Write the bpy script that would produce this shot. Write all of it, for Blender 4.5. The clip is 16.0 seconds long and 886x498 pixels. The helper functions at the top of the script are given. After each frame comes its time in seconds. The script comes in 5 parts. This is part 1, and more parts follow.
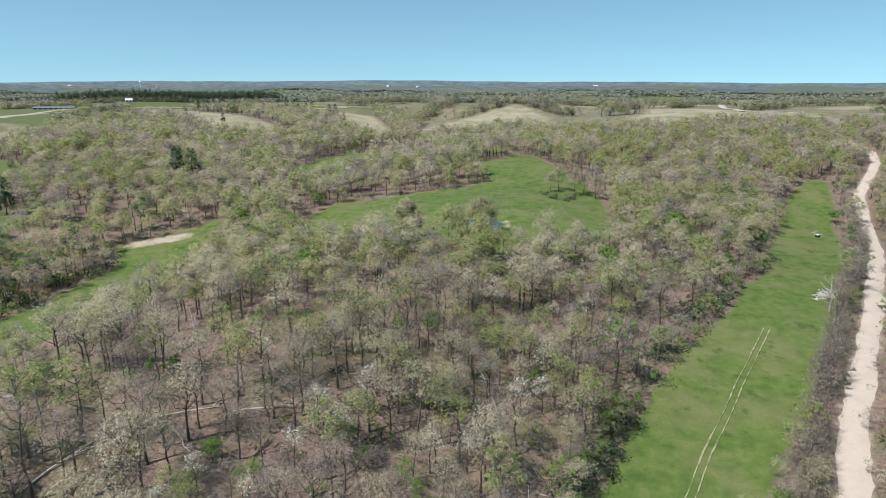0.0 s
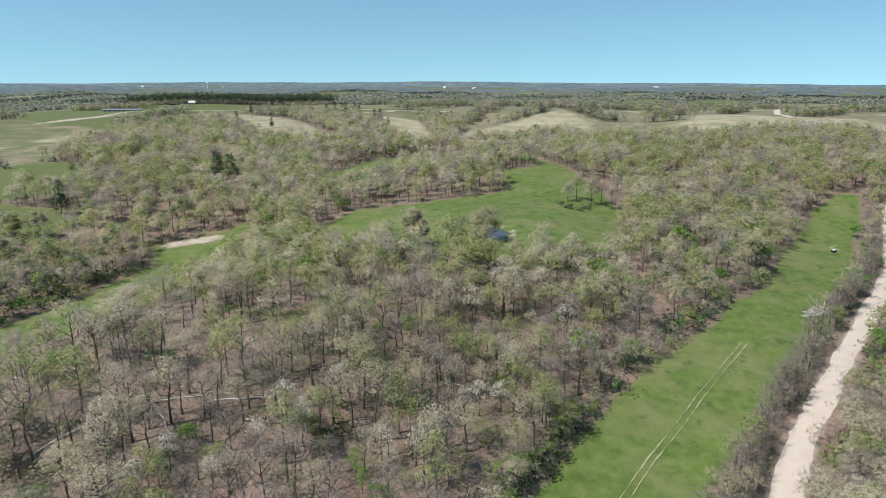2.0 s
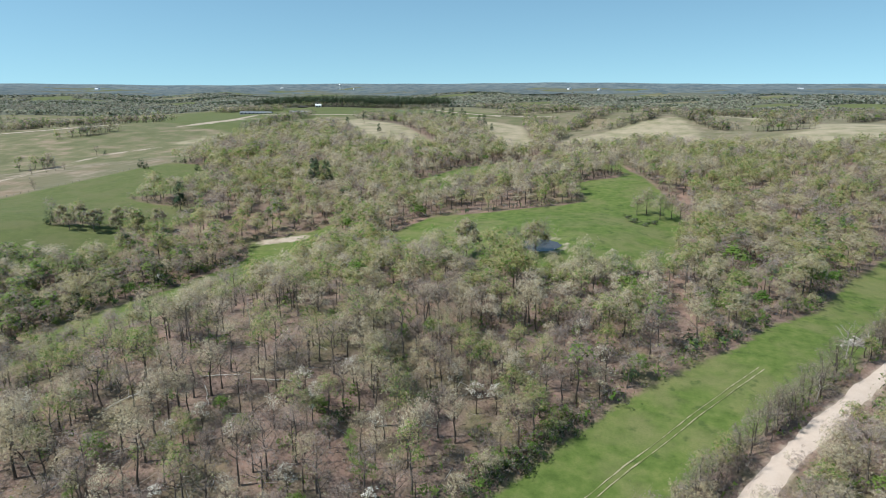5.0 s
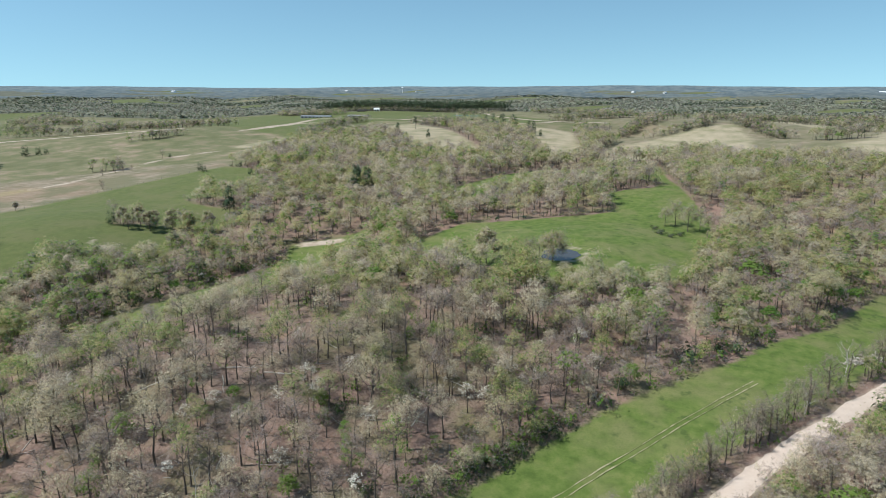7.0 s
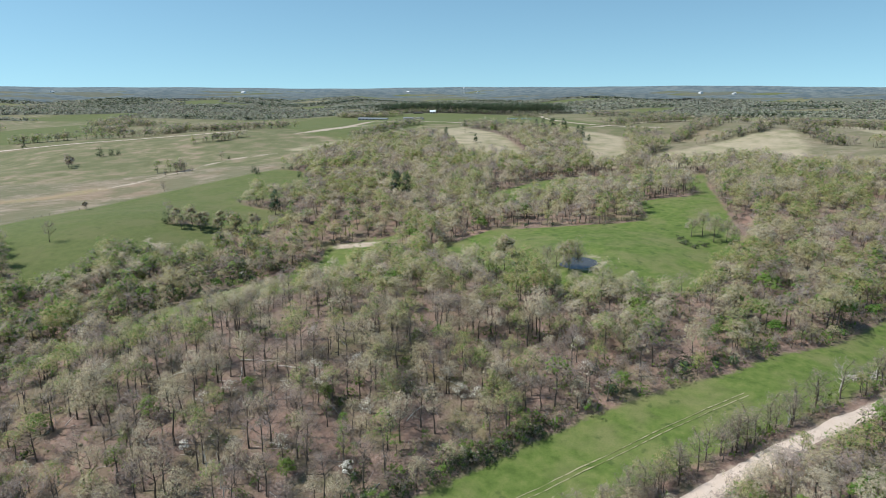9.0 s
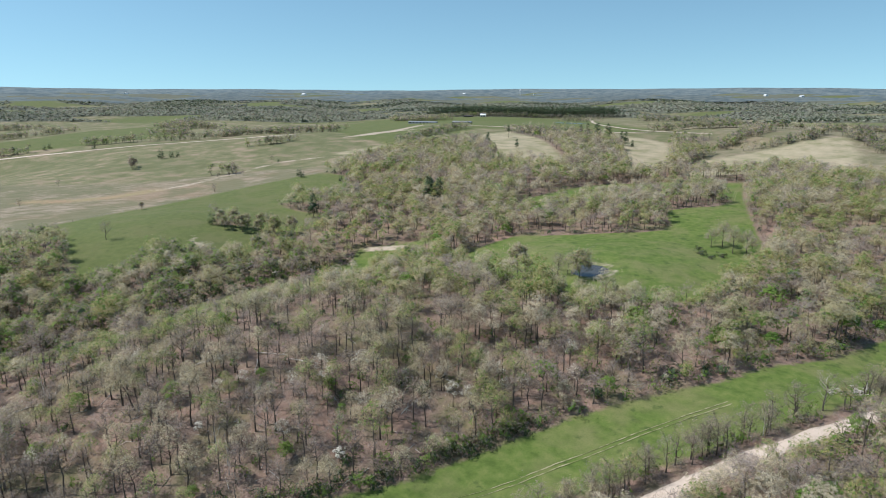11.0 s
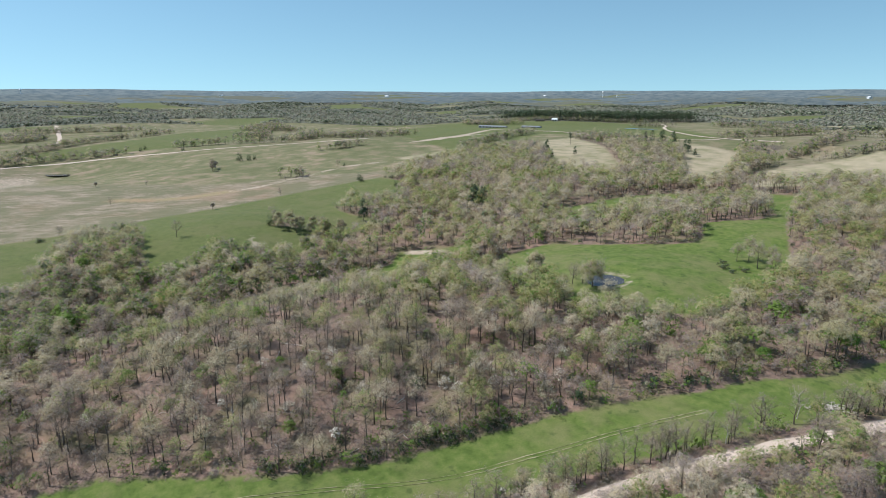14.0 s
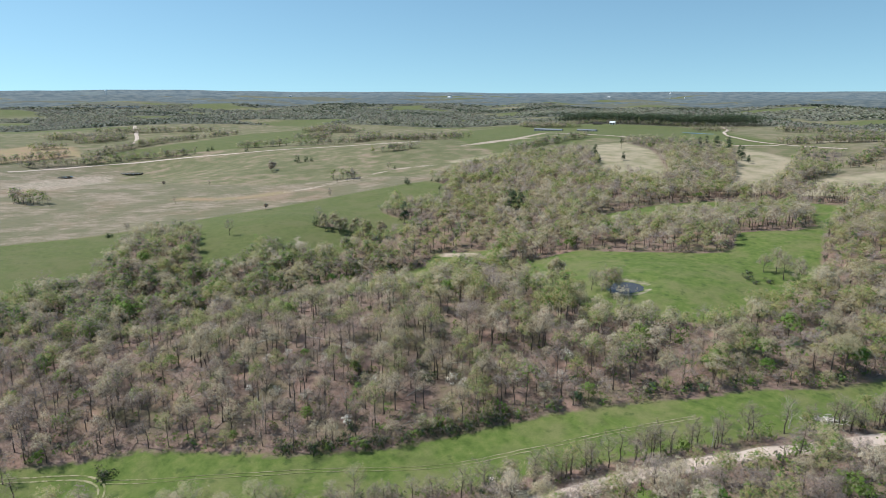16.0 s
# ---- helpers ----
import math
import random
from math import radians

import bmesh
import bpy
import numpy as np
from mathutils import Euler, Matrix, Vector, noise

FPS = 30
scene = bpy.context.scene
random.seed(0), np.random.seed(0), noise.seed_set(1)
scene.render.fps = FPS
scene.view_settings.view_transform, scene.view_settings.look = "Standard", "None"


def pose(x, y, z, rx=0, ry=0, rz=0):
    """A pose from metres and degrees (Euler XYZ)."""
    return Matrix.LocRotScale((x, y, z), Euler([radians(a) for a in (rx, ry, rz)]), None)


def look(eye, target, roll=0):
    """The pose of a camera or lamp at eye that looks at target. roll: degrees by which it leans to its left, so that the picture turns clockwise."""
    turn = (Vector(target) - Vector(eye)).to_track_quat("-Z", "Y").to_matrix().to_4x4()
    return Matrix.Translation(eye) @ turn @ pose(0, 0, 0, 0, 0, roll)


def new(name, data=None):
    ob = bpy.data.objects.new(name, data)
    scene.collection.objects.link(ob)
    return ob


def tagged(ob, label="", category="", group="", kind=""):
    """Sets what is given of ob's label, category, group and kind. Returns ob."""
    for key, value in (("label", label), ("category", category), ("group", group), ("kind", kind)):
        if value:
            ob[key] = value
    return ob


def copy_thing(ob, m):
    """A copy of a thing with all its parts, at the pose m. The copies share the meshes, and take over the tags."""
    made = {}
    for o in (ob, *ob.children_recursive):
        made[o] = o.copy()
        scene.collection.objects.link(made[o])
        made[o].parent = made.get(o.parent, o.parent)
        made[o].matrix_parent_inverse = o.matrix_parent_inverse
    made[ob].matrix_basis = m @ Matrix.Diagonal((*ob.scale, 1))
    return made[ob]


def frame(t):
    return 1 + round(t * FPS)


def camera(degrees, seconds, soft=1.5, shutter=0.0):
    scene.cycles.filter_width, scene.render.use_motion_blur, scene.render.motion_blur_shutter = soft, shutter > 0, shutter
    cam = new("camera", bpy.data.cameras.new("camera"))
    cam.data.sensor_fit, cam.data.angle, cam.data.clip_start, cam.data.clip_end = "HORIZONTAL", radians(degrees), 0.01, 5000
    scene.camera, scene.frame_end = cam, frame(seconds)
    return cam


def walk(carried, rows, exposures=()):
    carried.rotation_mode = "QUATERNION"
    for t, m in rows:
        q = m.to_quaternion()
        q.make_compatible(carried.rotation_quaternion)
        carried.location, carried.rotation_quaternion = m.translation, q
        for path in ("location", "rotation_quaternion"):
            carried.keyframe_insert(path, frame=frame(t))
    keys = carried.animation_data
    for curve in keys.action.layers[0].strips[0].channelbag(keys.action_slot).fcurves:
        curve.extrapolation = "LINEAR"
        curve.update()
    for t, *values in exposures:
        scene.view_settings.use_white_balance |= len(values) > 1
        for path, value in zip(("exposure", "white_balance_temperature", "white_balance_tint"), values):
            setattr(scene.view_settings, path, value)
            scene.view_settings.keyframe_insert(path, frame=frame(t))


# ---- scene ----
cam = camera(68.7, 16.0, soft=0.95)
PATH = [
    (0, (0.00, 0.00, 72.00), (-1.43, 96.87, 47.21), 0.03),
    (0.5, (5.20, -2.78, 73.58), (1.84, 94.05, 48.79), 0.05),
    (1, (10.57, -5.46, 74.80), (5.10, 91.27, 50.01), 0.09),
    (1.5, (15.72, -8.02, 76.32), (8.15, 88.58, 51.58), 0.09),
    (2, (20.90, -10.55, 77.93), (10.82, 85.82, 53.18), 0.08),
    (2.5, (26.14, -12.94, 79.36), (12.83, 83.03, 54.61), 0.10),
    (3, (31.43, -15.01, 80.76), (14.91, 80.46, 56.00), 0.05),
    (3.5, (36.83, -16.99, 82.08), (17.18, 77.87, 57.29), 0.09),
    (4, (41.89, -18.92, 83.52), (19.16, 75.25, 58.72), 0.02),
    (6.5, (67.27, -26.84, 89.96), (32.24, 63.55, 65.42), 0.01),
    (7, (72.36, -28.01, 91.44), (35.33, 61.60, 66.98), -0.02),
    (7.5, (77.59, -28.96, 93.02), (38.61, 59.81, 68.50), -0.03),
    (8, (82.99, -30.04, 94.48), (42.05, 57.83, 69.94), -0.10),
    (8.5, (88.59, -31.19, 95.97), (45.55, 55.68, 71.43), -0.07),
    (9, (94.41, -32.17, 97.65), (48.94, 53.46, 73.15), -0.09),
    (11.5, (123.87, -35.95, 104.90), (68.50, 43.70, 80.60), -0.06),
    (12, (129.76, -36.20, 106.26), (71.50, 41.38, 82.00), -0.04),
    (12.5, (135.94, -36.15, 107.63), (75.81, 40.00, 83.43), -0.03),
    (13, (142.14, -35.97, 109.05), (81.31, 39.61, 84.83), -0.08),
    (13.5, (148.26, -35.93, 110.49), (86.80, 39.15, 86.29), -0.14),
    (14, (154.44, -35.98, 112.10), (91.62, 37.96, 87.88), -0.16),
    (14.5, (160.74, -36.03, 113.75), (96.28, 36.50, 89.56), -0.14),
    (15, (167.12, -35.69, 115.27), (100.80, 35.14, 91.09), -0.11),
    (15.5, (173.45, -35.26, 116.80), (105.33, 33.85, 92.61), -0.14),
    (16, (179.74, -34.84, 118.27), (109.95, 32.57, 94.08), -0.14),
]
walk(cam, [(t, look(eye, target, roll)) for t, eye, target, roll in PATH], [(0, 0.15, 6310, 9), (4, 0.14, 6310, 9), (16, 0.10, 6310, 12.5)])


# ---- light ----
SUN = Vector((-0.47, -0.33, 0.82)).normalized()
world = bpy.data.worlds.new("world")
scene.world = world
world.use_nodes = True
wn = world.node_tree.nodes
sky = wn.new("ShaderNodeTexSky")
sky.sky_type, sky.sun_disc = "NISHITA", False
sky.sun_elevation, sky.sun_rotation = math.asin(SUN.z), math.atan2(SUN.x, SUN.y)
sky.altitude, sky.air_density, sky.dust_density, sky.ozone_density = 300, 1.0, 0.25, 1.2
wn["Background"].inputs["Strength"].default_value = 0.134
clear = wn.new("ShaderNodeMix")
clear.data_type, clear.blend_type = "RGBA", "MULTIPLY"
clear.inputs[0].default_value, clear.inputs[7].default_value = 1.0, (0.88, 1.075, 0.965, 1)
world.node_tree.links.new(sky.outputs[0], clear.inputs[6])
world.node_tree.links.new(clear.outputs[2], wn["Background"].inputs["Color"])
# the clear spring air is blue down to the horizon
lift = wn.new("ShaderNodeMapping")
lift.inputs["Location"].default_value = (0, 0, 0.14)
world.node_tree.links.new(wn.new("ShaderNodeTexCoord").outputs["Generated"], lift.inputs["Vector"])
world.node_tree.links.new(lift.outputs[0], sky.inputs["Vector"])
sun_data = bpy.data.lights.new("sun", "SUN")
sun_data.energy, sun_data.angle, sun_data.color = 4.8, radians(0.53), (1.0, 0.965, 0.91)
sun = new("sun", sun_data)
sun.matrix_world = look(SUN * 500, (0, 0, 0))

# ---- the lie of the land ----
HILLS = [
    (-200, 950, 300, 18),
    (-795, 285, 110, -25),
    (130, -100, 180, -12.5),
    (17.5, 282.5, 45, 8.9),
    (-140, 237.5, 45, -10.7),
    (-25, 725, 110, -12.3),
    (210, 285, 70, -10.8),
    (550, 950, 300, 15.4),
    (-630, 1330, 110, 12.2),
    (-275, 215, 45, 7.4),
    (40, 417.5, 45, 8.1),
    (-185, 102.5, 45, -13.6),
    (-72.5, 102.5, 45, 8.5),
    (-1235, 450, 110, -7.7),
    (-27.5, -10, 45, -12.6),
    (-575, 670, 110, 10.2),
    (-280, 425, 70, 5.7),
    (-520, 230, 110, -3.6),
    (85, 945, 110, 5.9),
    (-245, 670, 110, 5.9),
    (-740, 505, 110, 5.6),
    (40, 102.5, 45, -7.5),
    (-27.5, 170, 45, 7.7),
    (-50, 552.5, 45, -4.7),
    (300, 650, 220, 8),
    (70, 880, 42, 4),
    (-40, 860, 40, -7),
    (165, 850, 45, -6),
    (290, 800, 70, 3),
]
POND = (11.6, 261.5)
POND_SHORE = 15.6


def height(x, y):
    """Ground height in metres at places x, y (arrays)."""
    x, y = np.asarray(x, float), np.asarray(y, float)
    r = np.hypot(x, y)
    z = 6 + 18 * (1 - np.exp(-((r / 800) ** 2)))
    for a, b, s, h in HILLS:
        z = z + h * np.exp(-0.5 * ((x - a) ** 2 + (y - b) ** 2) / s**2)
    s = np.clip((r - 1800) / 3000, 0, 1)
    z = z + (27 + 22 * np.clip((np.arctan2(-x, y) - 0.6) / 0.6, 0, 1)) * s * s * (3 - 2 * s)
    far = np.clip((r - 700) / 1500, 0, 1)
    z = z + far * (9 * np.sin(x / 210 + 1.3 * np.sin(y / 340)) * np.sin(y / 260 + 0.7) + 5 * np.sin(x / 97 + y / 130))
    near = np.clip(1 - np.hypot(x, y - 200) / 900, 0, 1)
    z = z + near * 0.18 * np.sin(x * 0.31 + 2 * np.sin(y * 0.11)) * np.sin(y * 0.27 + 1.7 * np.sin(x * 0.13))
    d = np.hypot(x - POND[0], (y - POND[1]) / 1.2)
    level = np.exp(-((d / 15.5) ** 6))
    return z * (1 - level) + POND_SHORE * level - 0.5 * np.exp(-((d / 6.5) ** 4))


def signed(poly, x, y):
    """Distance to a polygon's edge in metres, above zero inside it."""
    x, y = np.asarray(x, float), np.asarray(y, float)
    best, inside = np.full(x.shape, 1e9), np.zeros(x.shape, bool)
    for (ax, ay), (bx, by) in zip(poly, poly[1:] + poly[:1]):
        dx, dy = bx - ax, by - ay
        k = np.clip(((x - ax) * dx + (y - ay) * dy) / (dx * dx + dy * dy + 1e-9), 0, 1)
        best = np.minimum(best, np.hypot(x - ax - k * dx, y - ay - k * dy))
        cross = (ay > y) != (by > y)
        inside ^= cross & (x < (bx - ax) * (y - ay) / (by - ay if by != ay else 1e-9) + ax)
    return np.where(inside, best, -best)


def along(line, x, y):
    """Distance to a line of straight stretches."""
    best = np.full(np.shape(x), 1e9)
    for (ax, ay), (bx, by) in zip(line, line[1:]):
        dx, dy = bx - ax, by - ay
        k = np.clip(((x - ax) * dx + (y - ay) * dy) / (dx * dx + dy * dy + 1e-9), 0, 1)
        best = np.minimum(best, np.hypot(x - ax - k * dx, y - ay - k * dy))
    return best


# Fields, by their outlines in plan.
MEADOW = [(-72, 284), (-60, 324), (-36, 331), (9, 354), (20, 363), (21, 376), (8, 410), (24, 422), (39, 433), (40, 470), (28, 500),
          (6, 560), (8, 590), (30, 588), (40, 520), (52, 452), (60, 414), (69, 383), (75, 362), (77, 335), (74, 308), (70, 280), (68, 254),
          (48, 241), (35, 230), (22, 222), (6, 232), (-7, 236), (-27, 238), (-45, 240), (-60, 262)]
MEADOW_NORTH = [(-101, 402), (-107, 433), (-99, 466), (-92, 503), (-77, 548), (-30, 590), (10, 594), (12, 560), (-20, 510), (-50, 455), (-60, 425), (-70, 392), (-85, 385)]
STRIP = [(-75, -20), (-58, 6), (-42, 31), (-2, 62), (20, 92), (27, 107), (38, 128), (52, 149), (67, 168), (86, 190), (96, 208), (118, 233),
         (140, 280), (162, 316), (190, 365), (214, 395), (228, 396), (205, 345), (188, 317), (167.5, 266.4), (142.5, 230.4), (122.5, 194.4), (102.5, 164.4),
         (83.5, 139.4), (62.5, 110.4), (49.5, 91.4), (21.5, 52), (-24, 8), (-50, -35)]
BOTTOM = [(-104, 150), (-103, 196), (-102, 235), (-106, 256), (-108, 270), (-112, 284), (-108, 302), (-114, 306), (-124, 290), (-141, 281), (-148, 272),
          (-138, 256), (-139, 238), (-142, 225), (-139, 198), (-140, 170), (-150, 120), (-170, 60), (-145, 60), (-122, 110)]
GREEN_WEST = [(-420, -300), (-362, 50), (-349, 105), (-345, 145), (-341, 200), (-343, 250), (-349, 310), (-343, 360), (-335, 404), (-325, 431),
              (-291, 424), (-267, 403), (-228, 352), (-252, 332), (-268, 316), (-244, 307), (-212, 306), (-200, 312), (-198, 270), (-217, 260),
              (-236, 254), (-258, 251), (-243, 236), (-234, 247), (-220, 258), (-196, 237), (-187, 210), (-203, 194), (-216, 178), (-217, 153),
              (-224, 136), (-259, 149), (-293, 167), (-312, 130), (-294, 108), (-274, 98), (-240, 70), (-215, 20), (-210, -300)]
OPEN_WEST = [(-420, -300), (-362, 50), (-349, 105), (-341, 200), (-343, 250), (-349, 310), (-335, 404), (-325, 431), (-316, 440), (-345, 490),
             (-355, 560), (-348, 625), (-335, 668), (-300, 690), (-240, 625), (-199, 562), (-181, 567), (-143, 587), (-166, 644), (-222, 728),
             (-262, 780), (-320, 830), (-340, 885), (-250, 893), (-186, 877), (-158, 809), (-131, 754), (-100, 670), (-78, 612), (-56, 612), (-60, 690),
             (-100, 839), (-115, 900), (-60, 920), (-62, 840), (-45, 760), (-28, 620), (12, 650), (40, 668), (66, 688), (105, 640), (154, 612), (200, 608),
             (256, 628), (292, 624), (330, 610), (400, 620), (520, 680), (900, 760), (1500, 1000), (1500, 1750), (600, 1650), (0, 1600), (-400, 1480), (-520, 1370), (-640, 1290),
             (-760, 1260), (-900, 1230), (-1250, 1000), (-1500, 800), (-1600, 500), (-1650, -300)]
BARN_FIELD = [(-400, 640), (-380, 760), (-430, 905), (-330, 905), (-180, 900), (-150, 960), (-300, 1130), (-380, 1330), (-520, 1360), (-640, 1285), (-760, 1255),
              (-900, 1220), (-880, 1000), (-760, 860), (-620, 760), (-520, 690)]
DRY_FENCE = [(-365, 40), (-352, 105), (-344, 200), (-346, 250), (-352, 310), (-338, 404), (-330, 440), (-360, 470), (-420, 420), (-470, 330), (-560, 280), (-700, 230),
             (-860, 300), (-930, 230), (-900, 100), (-700, -50), (-420, -200)]
DRY_HILL = [(-300, 692), (-240, 623), (-199, 560), (-143, 585), (-166, 646), (-222, 730), (-262, 782), (-320, 832), (-345, 880), (-352, 800), (-330, 720)]
DRY_NORTH = [(-186, 880), (-158, 809), (-100, 670), (-78, 612), (-56, 612), (-60, 690), (-100, 842)]
PALE_EAST = [(-60, 930), (-60, 840), (-45, 760), (-28, 665), (12, 695), (40, 715), (66, 735), (105, 680), (154, 652), (256, 668), (400, 650), (900, 760), (1500, 1000), (1500, 1750), (0, 1600), (-100, 1200)]
PALE_RIDGE = [(-40, 740), (7, 810), (65, 873), (94, 900), (105, 850), (113, 794), (108, 640), (65, 690), (12, 652), (-28, 622)]
PALE_KNOLL = [(185, 729), (215, 755), (251, 847), (340, 820), (420, 800), (400, 655), (300, 668), (210, 655)]
FAR_GREEN = [(-966, 302), (-997, 385), (-1028, 479), (-1135, 638), (-1164, 843), (-838, 640), (-826, 510), (-886, 430), (-928, 316)]
RED_FIELD = [(-932, 156), (-950, 202), (-962, 275), (-1066, 288), (-1110, 237), (-1055, 170)]
MUD = [(-698, 112), (-792, 166), (-835, 216), (-841, 277), (-777, 264), (-660, 190), (-617, 140), (-667, 106)]
# Roads and tracks, by their middle lines.
ROAD = [(0, -35), (22, 12), (40, 45), (59, 79), (76, 108), (88, 129), (107, 157), (130, 191), (158, 234), (184, 274), (206, 319), (231, 368), (258, 404), (283, 438), (305, 479), (320, 540), (350, 620)]
TRACK = [(-38, 16), (-28, 25), (-5, 47), (6, 59), (20, 76), (37, 96), (47, 111), (54, 123), (62, 134), (73, 151), (81, 162), (92, 179)]
TRACK_BEND = [(-75, -32), (-62, -10), (-55, 1), (-46, 12), (-38, 17), (-31, 15), (-24, 5), (-18, -12)]
MEADOW_TRACK = [(38, 585), (32, 540), (38, 490), (44, 455), (36, 432)]
FARM_ROAD = [(-860, 150), (-885, 208), (-901, 265), (-891, 336), (-860, 405), (-773, 469), (-697, 536), (-650, 600), (-600, 680)]
WHITE_ROAD = [(-1530, 551), (-1380, 501), (-1267, 465), (-1099, 402), (-1061, 379)]
DRIVE = [(-590, 980), (-466, 961), (-402, 950), (-336, 905), (-289, 890), (-241, 897), (-191, 897), (-146, 935)]
DRIVE_NORTH = [(-463, 1480), (-372, 1296), (-335, 1186), (-275, 1056), (-203, 971), (-146, 940), (-60, 940)]
EAST_ROAD = [(337, 775), (362, 886), (450, 1120), (570, 1422)]
# Hedges and groves that stand in the open land: middle line and half width.
HEDGES = [
    ([(-2, 828), (26, 850), (60, 876), (66, 935)], 9), ([(-130, 1040), (20, 1090), (160, 1070), (330, 1010)], 7),
    ([(-898, 178), (-914, 255), (-915, 330), (-880, 415)], 9), ([(-943, 278), (-982, 324), (-1029, 397), (-1110, 515), (-1163, 639)], 11),
    ([(-1221, 301), (-1241, 355), (-1230, 410), (-1130, 330)], 26), ([(-1046, 224), (-1060, 270)], 12), ([(-930, 150), (-955, 215), (-975, 250)], 9),
    ([(-845, 480), (-800, 520), (-740, 560), (-690, 600)], 6), ([(-905, 640), (-880, 668), (-930, 705)], 16), ([(-765, 650), (-814, 735), (-850, 770)], 13), ([(-715, 687), (-676, 758), (-631, 813)], 5),
    ([(-713, 626), (-760, 690), (-700, 720), (-640, 690), (-600, 745)], 16), ([(-566, 548), (-551, 576), (-545, 613)], 6),
    ([(-399, 660), (-410, 709), (-420, 756), (-446, 900)], 10), ([(-868, 1262), (-755, 1190), (-672, 1185)], 24),
    ([(-330, 860), (-290, 840), (-240, 815), (-200, 800), (-170, 780)], 20), ([(-50, 700), (-52, 740), (-48, 790)], 14), ([(-42, 850), (-22, 918), (-7, 1000)], 15),
    ([(102, 915), (123, 871), (149, 803)], 17), ([(178, 775), (225, 780)], 9), ([(250, 860), (200, 930)], 9), ([(300, 900), (340, 1000), (400, 1120)], 11), ([(360, 820), (430, 900), (470, 960)], 15),
    ([(-555, 100), (-530, 112)], 9), ([(-440, 395), (-428, 412)], 5), ([(-150, 960), (-100, 1010), (-60, 1080)], 14), ([(60, 1050), (200, 1080), (330, 1180)], 12),
    ([(500, 1000), (640, 1040), (800, 1060)], 16), ([(100, 1250), (300, 1300), (560, 1330)], 16), ([(-400, 1200), (-330, 1210)], 10), ([(-260, 1250), (-100, 1240)], 14),
    ([(-980, 820), (-1060, 760), (-1150, 900)], 22), ([(-1350, 420), (-1330, 560), (-1300, 650)], 14), ([(520, 800), (600, 830), (660, 900)], 18),
]

# ---- materials ----
def material(name, rough=0.9):
    m = bpy.data.materials.new(name)
    m.use_nodes = True
    nodes, links = m.node_tree.nodes, m.node_tree.links
    b = nodes["Principled BSDF"]
    b.inputs["Roughness"].default_value = rough
    b.inputs["Specular IOR Level"].default_value = 0.2
    return m, nodes, links, b


def noise_at(nodes, links, scale, detail=4.0, rough=0.55, vector=None):
    n = nodes.new("ShaderNodeTexNoise")
    n.inputs["Scale"].default_value, n.inputs["Detail"].default_value, n.inputs["Roughness"].default_value = scale, detail, rough
    if vector:
        links.new(vector, n.inputs["Vector"])
    return n.outputs["Fac"]


def ramp(nodes, links, fac, *stops):
    r = nodes.new("ShaderNodeValToRGB")
    while len(r.color_ramp.elements) < len(stops):
        r.color_ramp.elements.new(0.5)
    for e, (at, colour) in zip(r.color_ramp.elements, stops):
        e.position, e.color = at, (*colour, 1)
    links.new(fac, r.inputs["Fac"])
    return r.outputs["Color"]


def mixed(nodes, links, fac, a, b, kind="MIX"):
    m = nodes.new("ShaderNodeMix")
    m.data_type, m.blend_type = "RGBA", kind
    for value, at in ((fac, 0), (a, 6), (b, 7)):
        if isinstance(value, (int, float)):
            m.inputs[at].default_value = value
        elif isinstance(value, tuple):
            m.inputs[at].default_value = (*value, 1)
        else:
            links.new(value, m.inputs[at])
    return m.outputs[2]


def sums(nodes, links, kind, a, b, c=None):
    m = nodes.new("ShaderNodeMath")
    m.operation = kind
    for value, at in ((a, 0), (b, 1), (c, 2)):
        if value is None:
            continue
        if isinstance(value, (int, float)):
            m.inputs[at].default_value = value
        else:
            links.new(value, m.inputs[at])
    return m.outputs[0]


def attribute(nodes, name):
    a = nodes.new("ShaderNodeAttribute")
    a.attribute_name = name
    return a.outputs["Fac"]


def bumped(nodes, links, b, fac, strength, distance):
    n = nodes.new("ShaderNodeBump")
    n.inputs["Strength"].default_value, n.inputs["Distance"].default_value = strength, distance
    links.new(fac, n.inputs["Height"])
    links.new(n.outputs[0], b.inputs["Normal"])


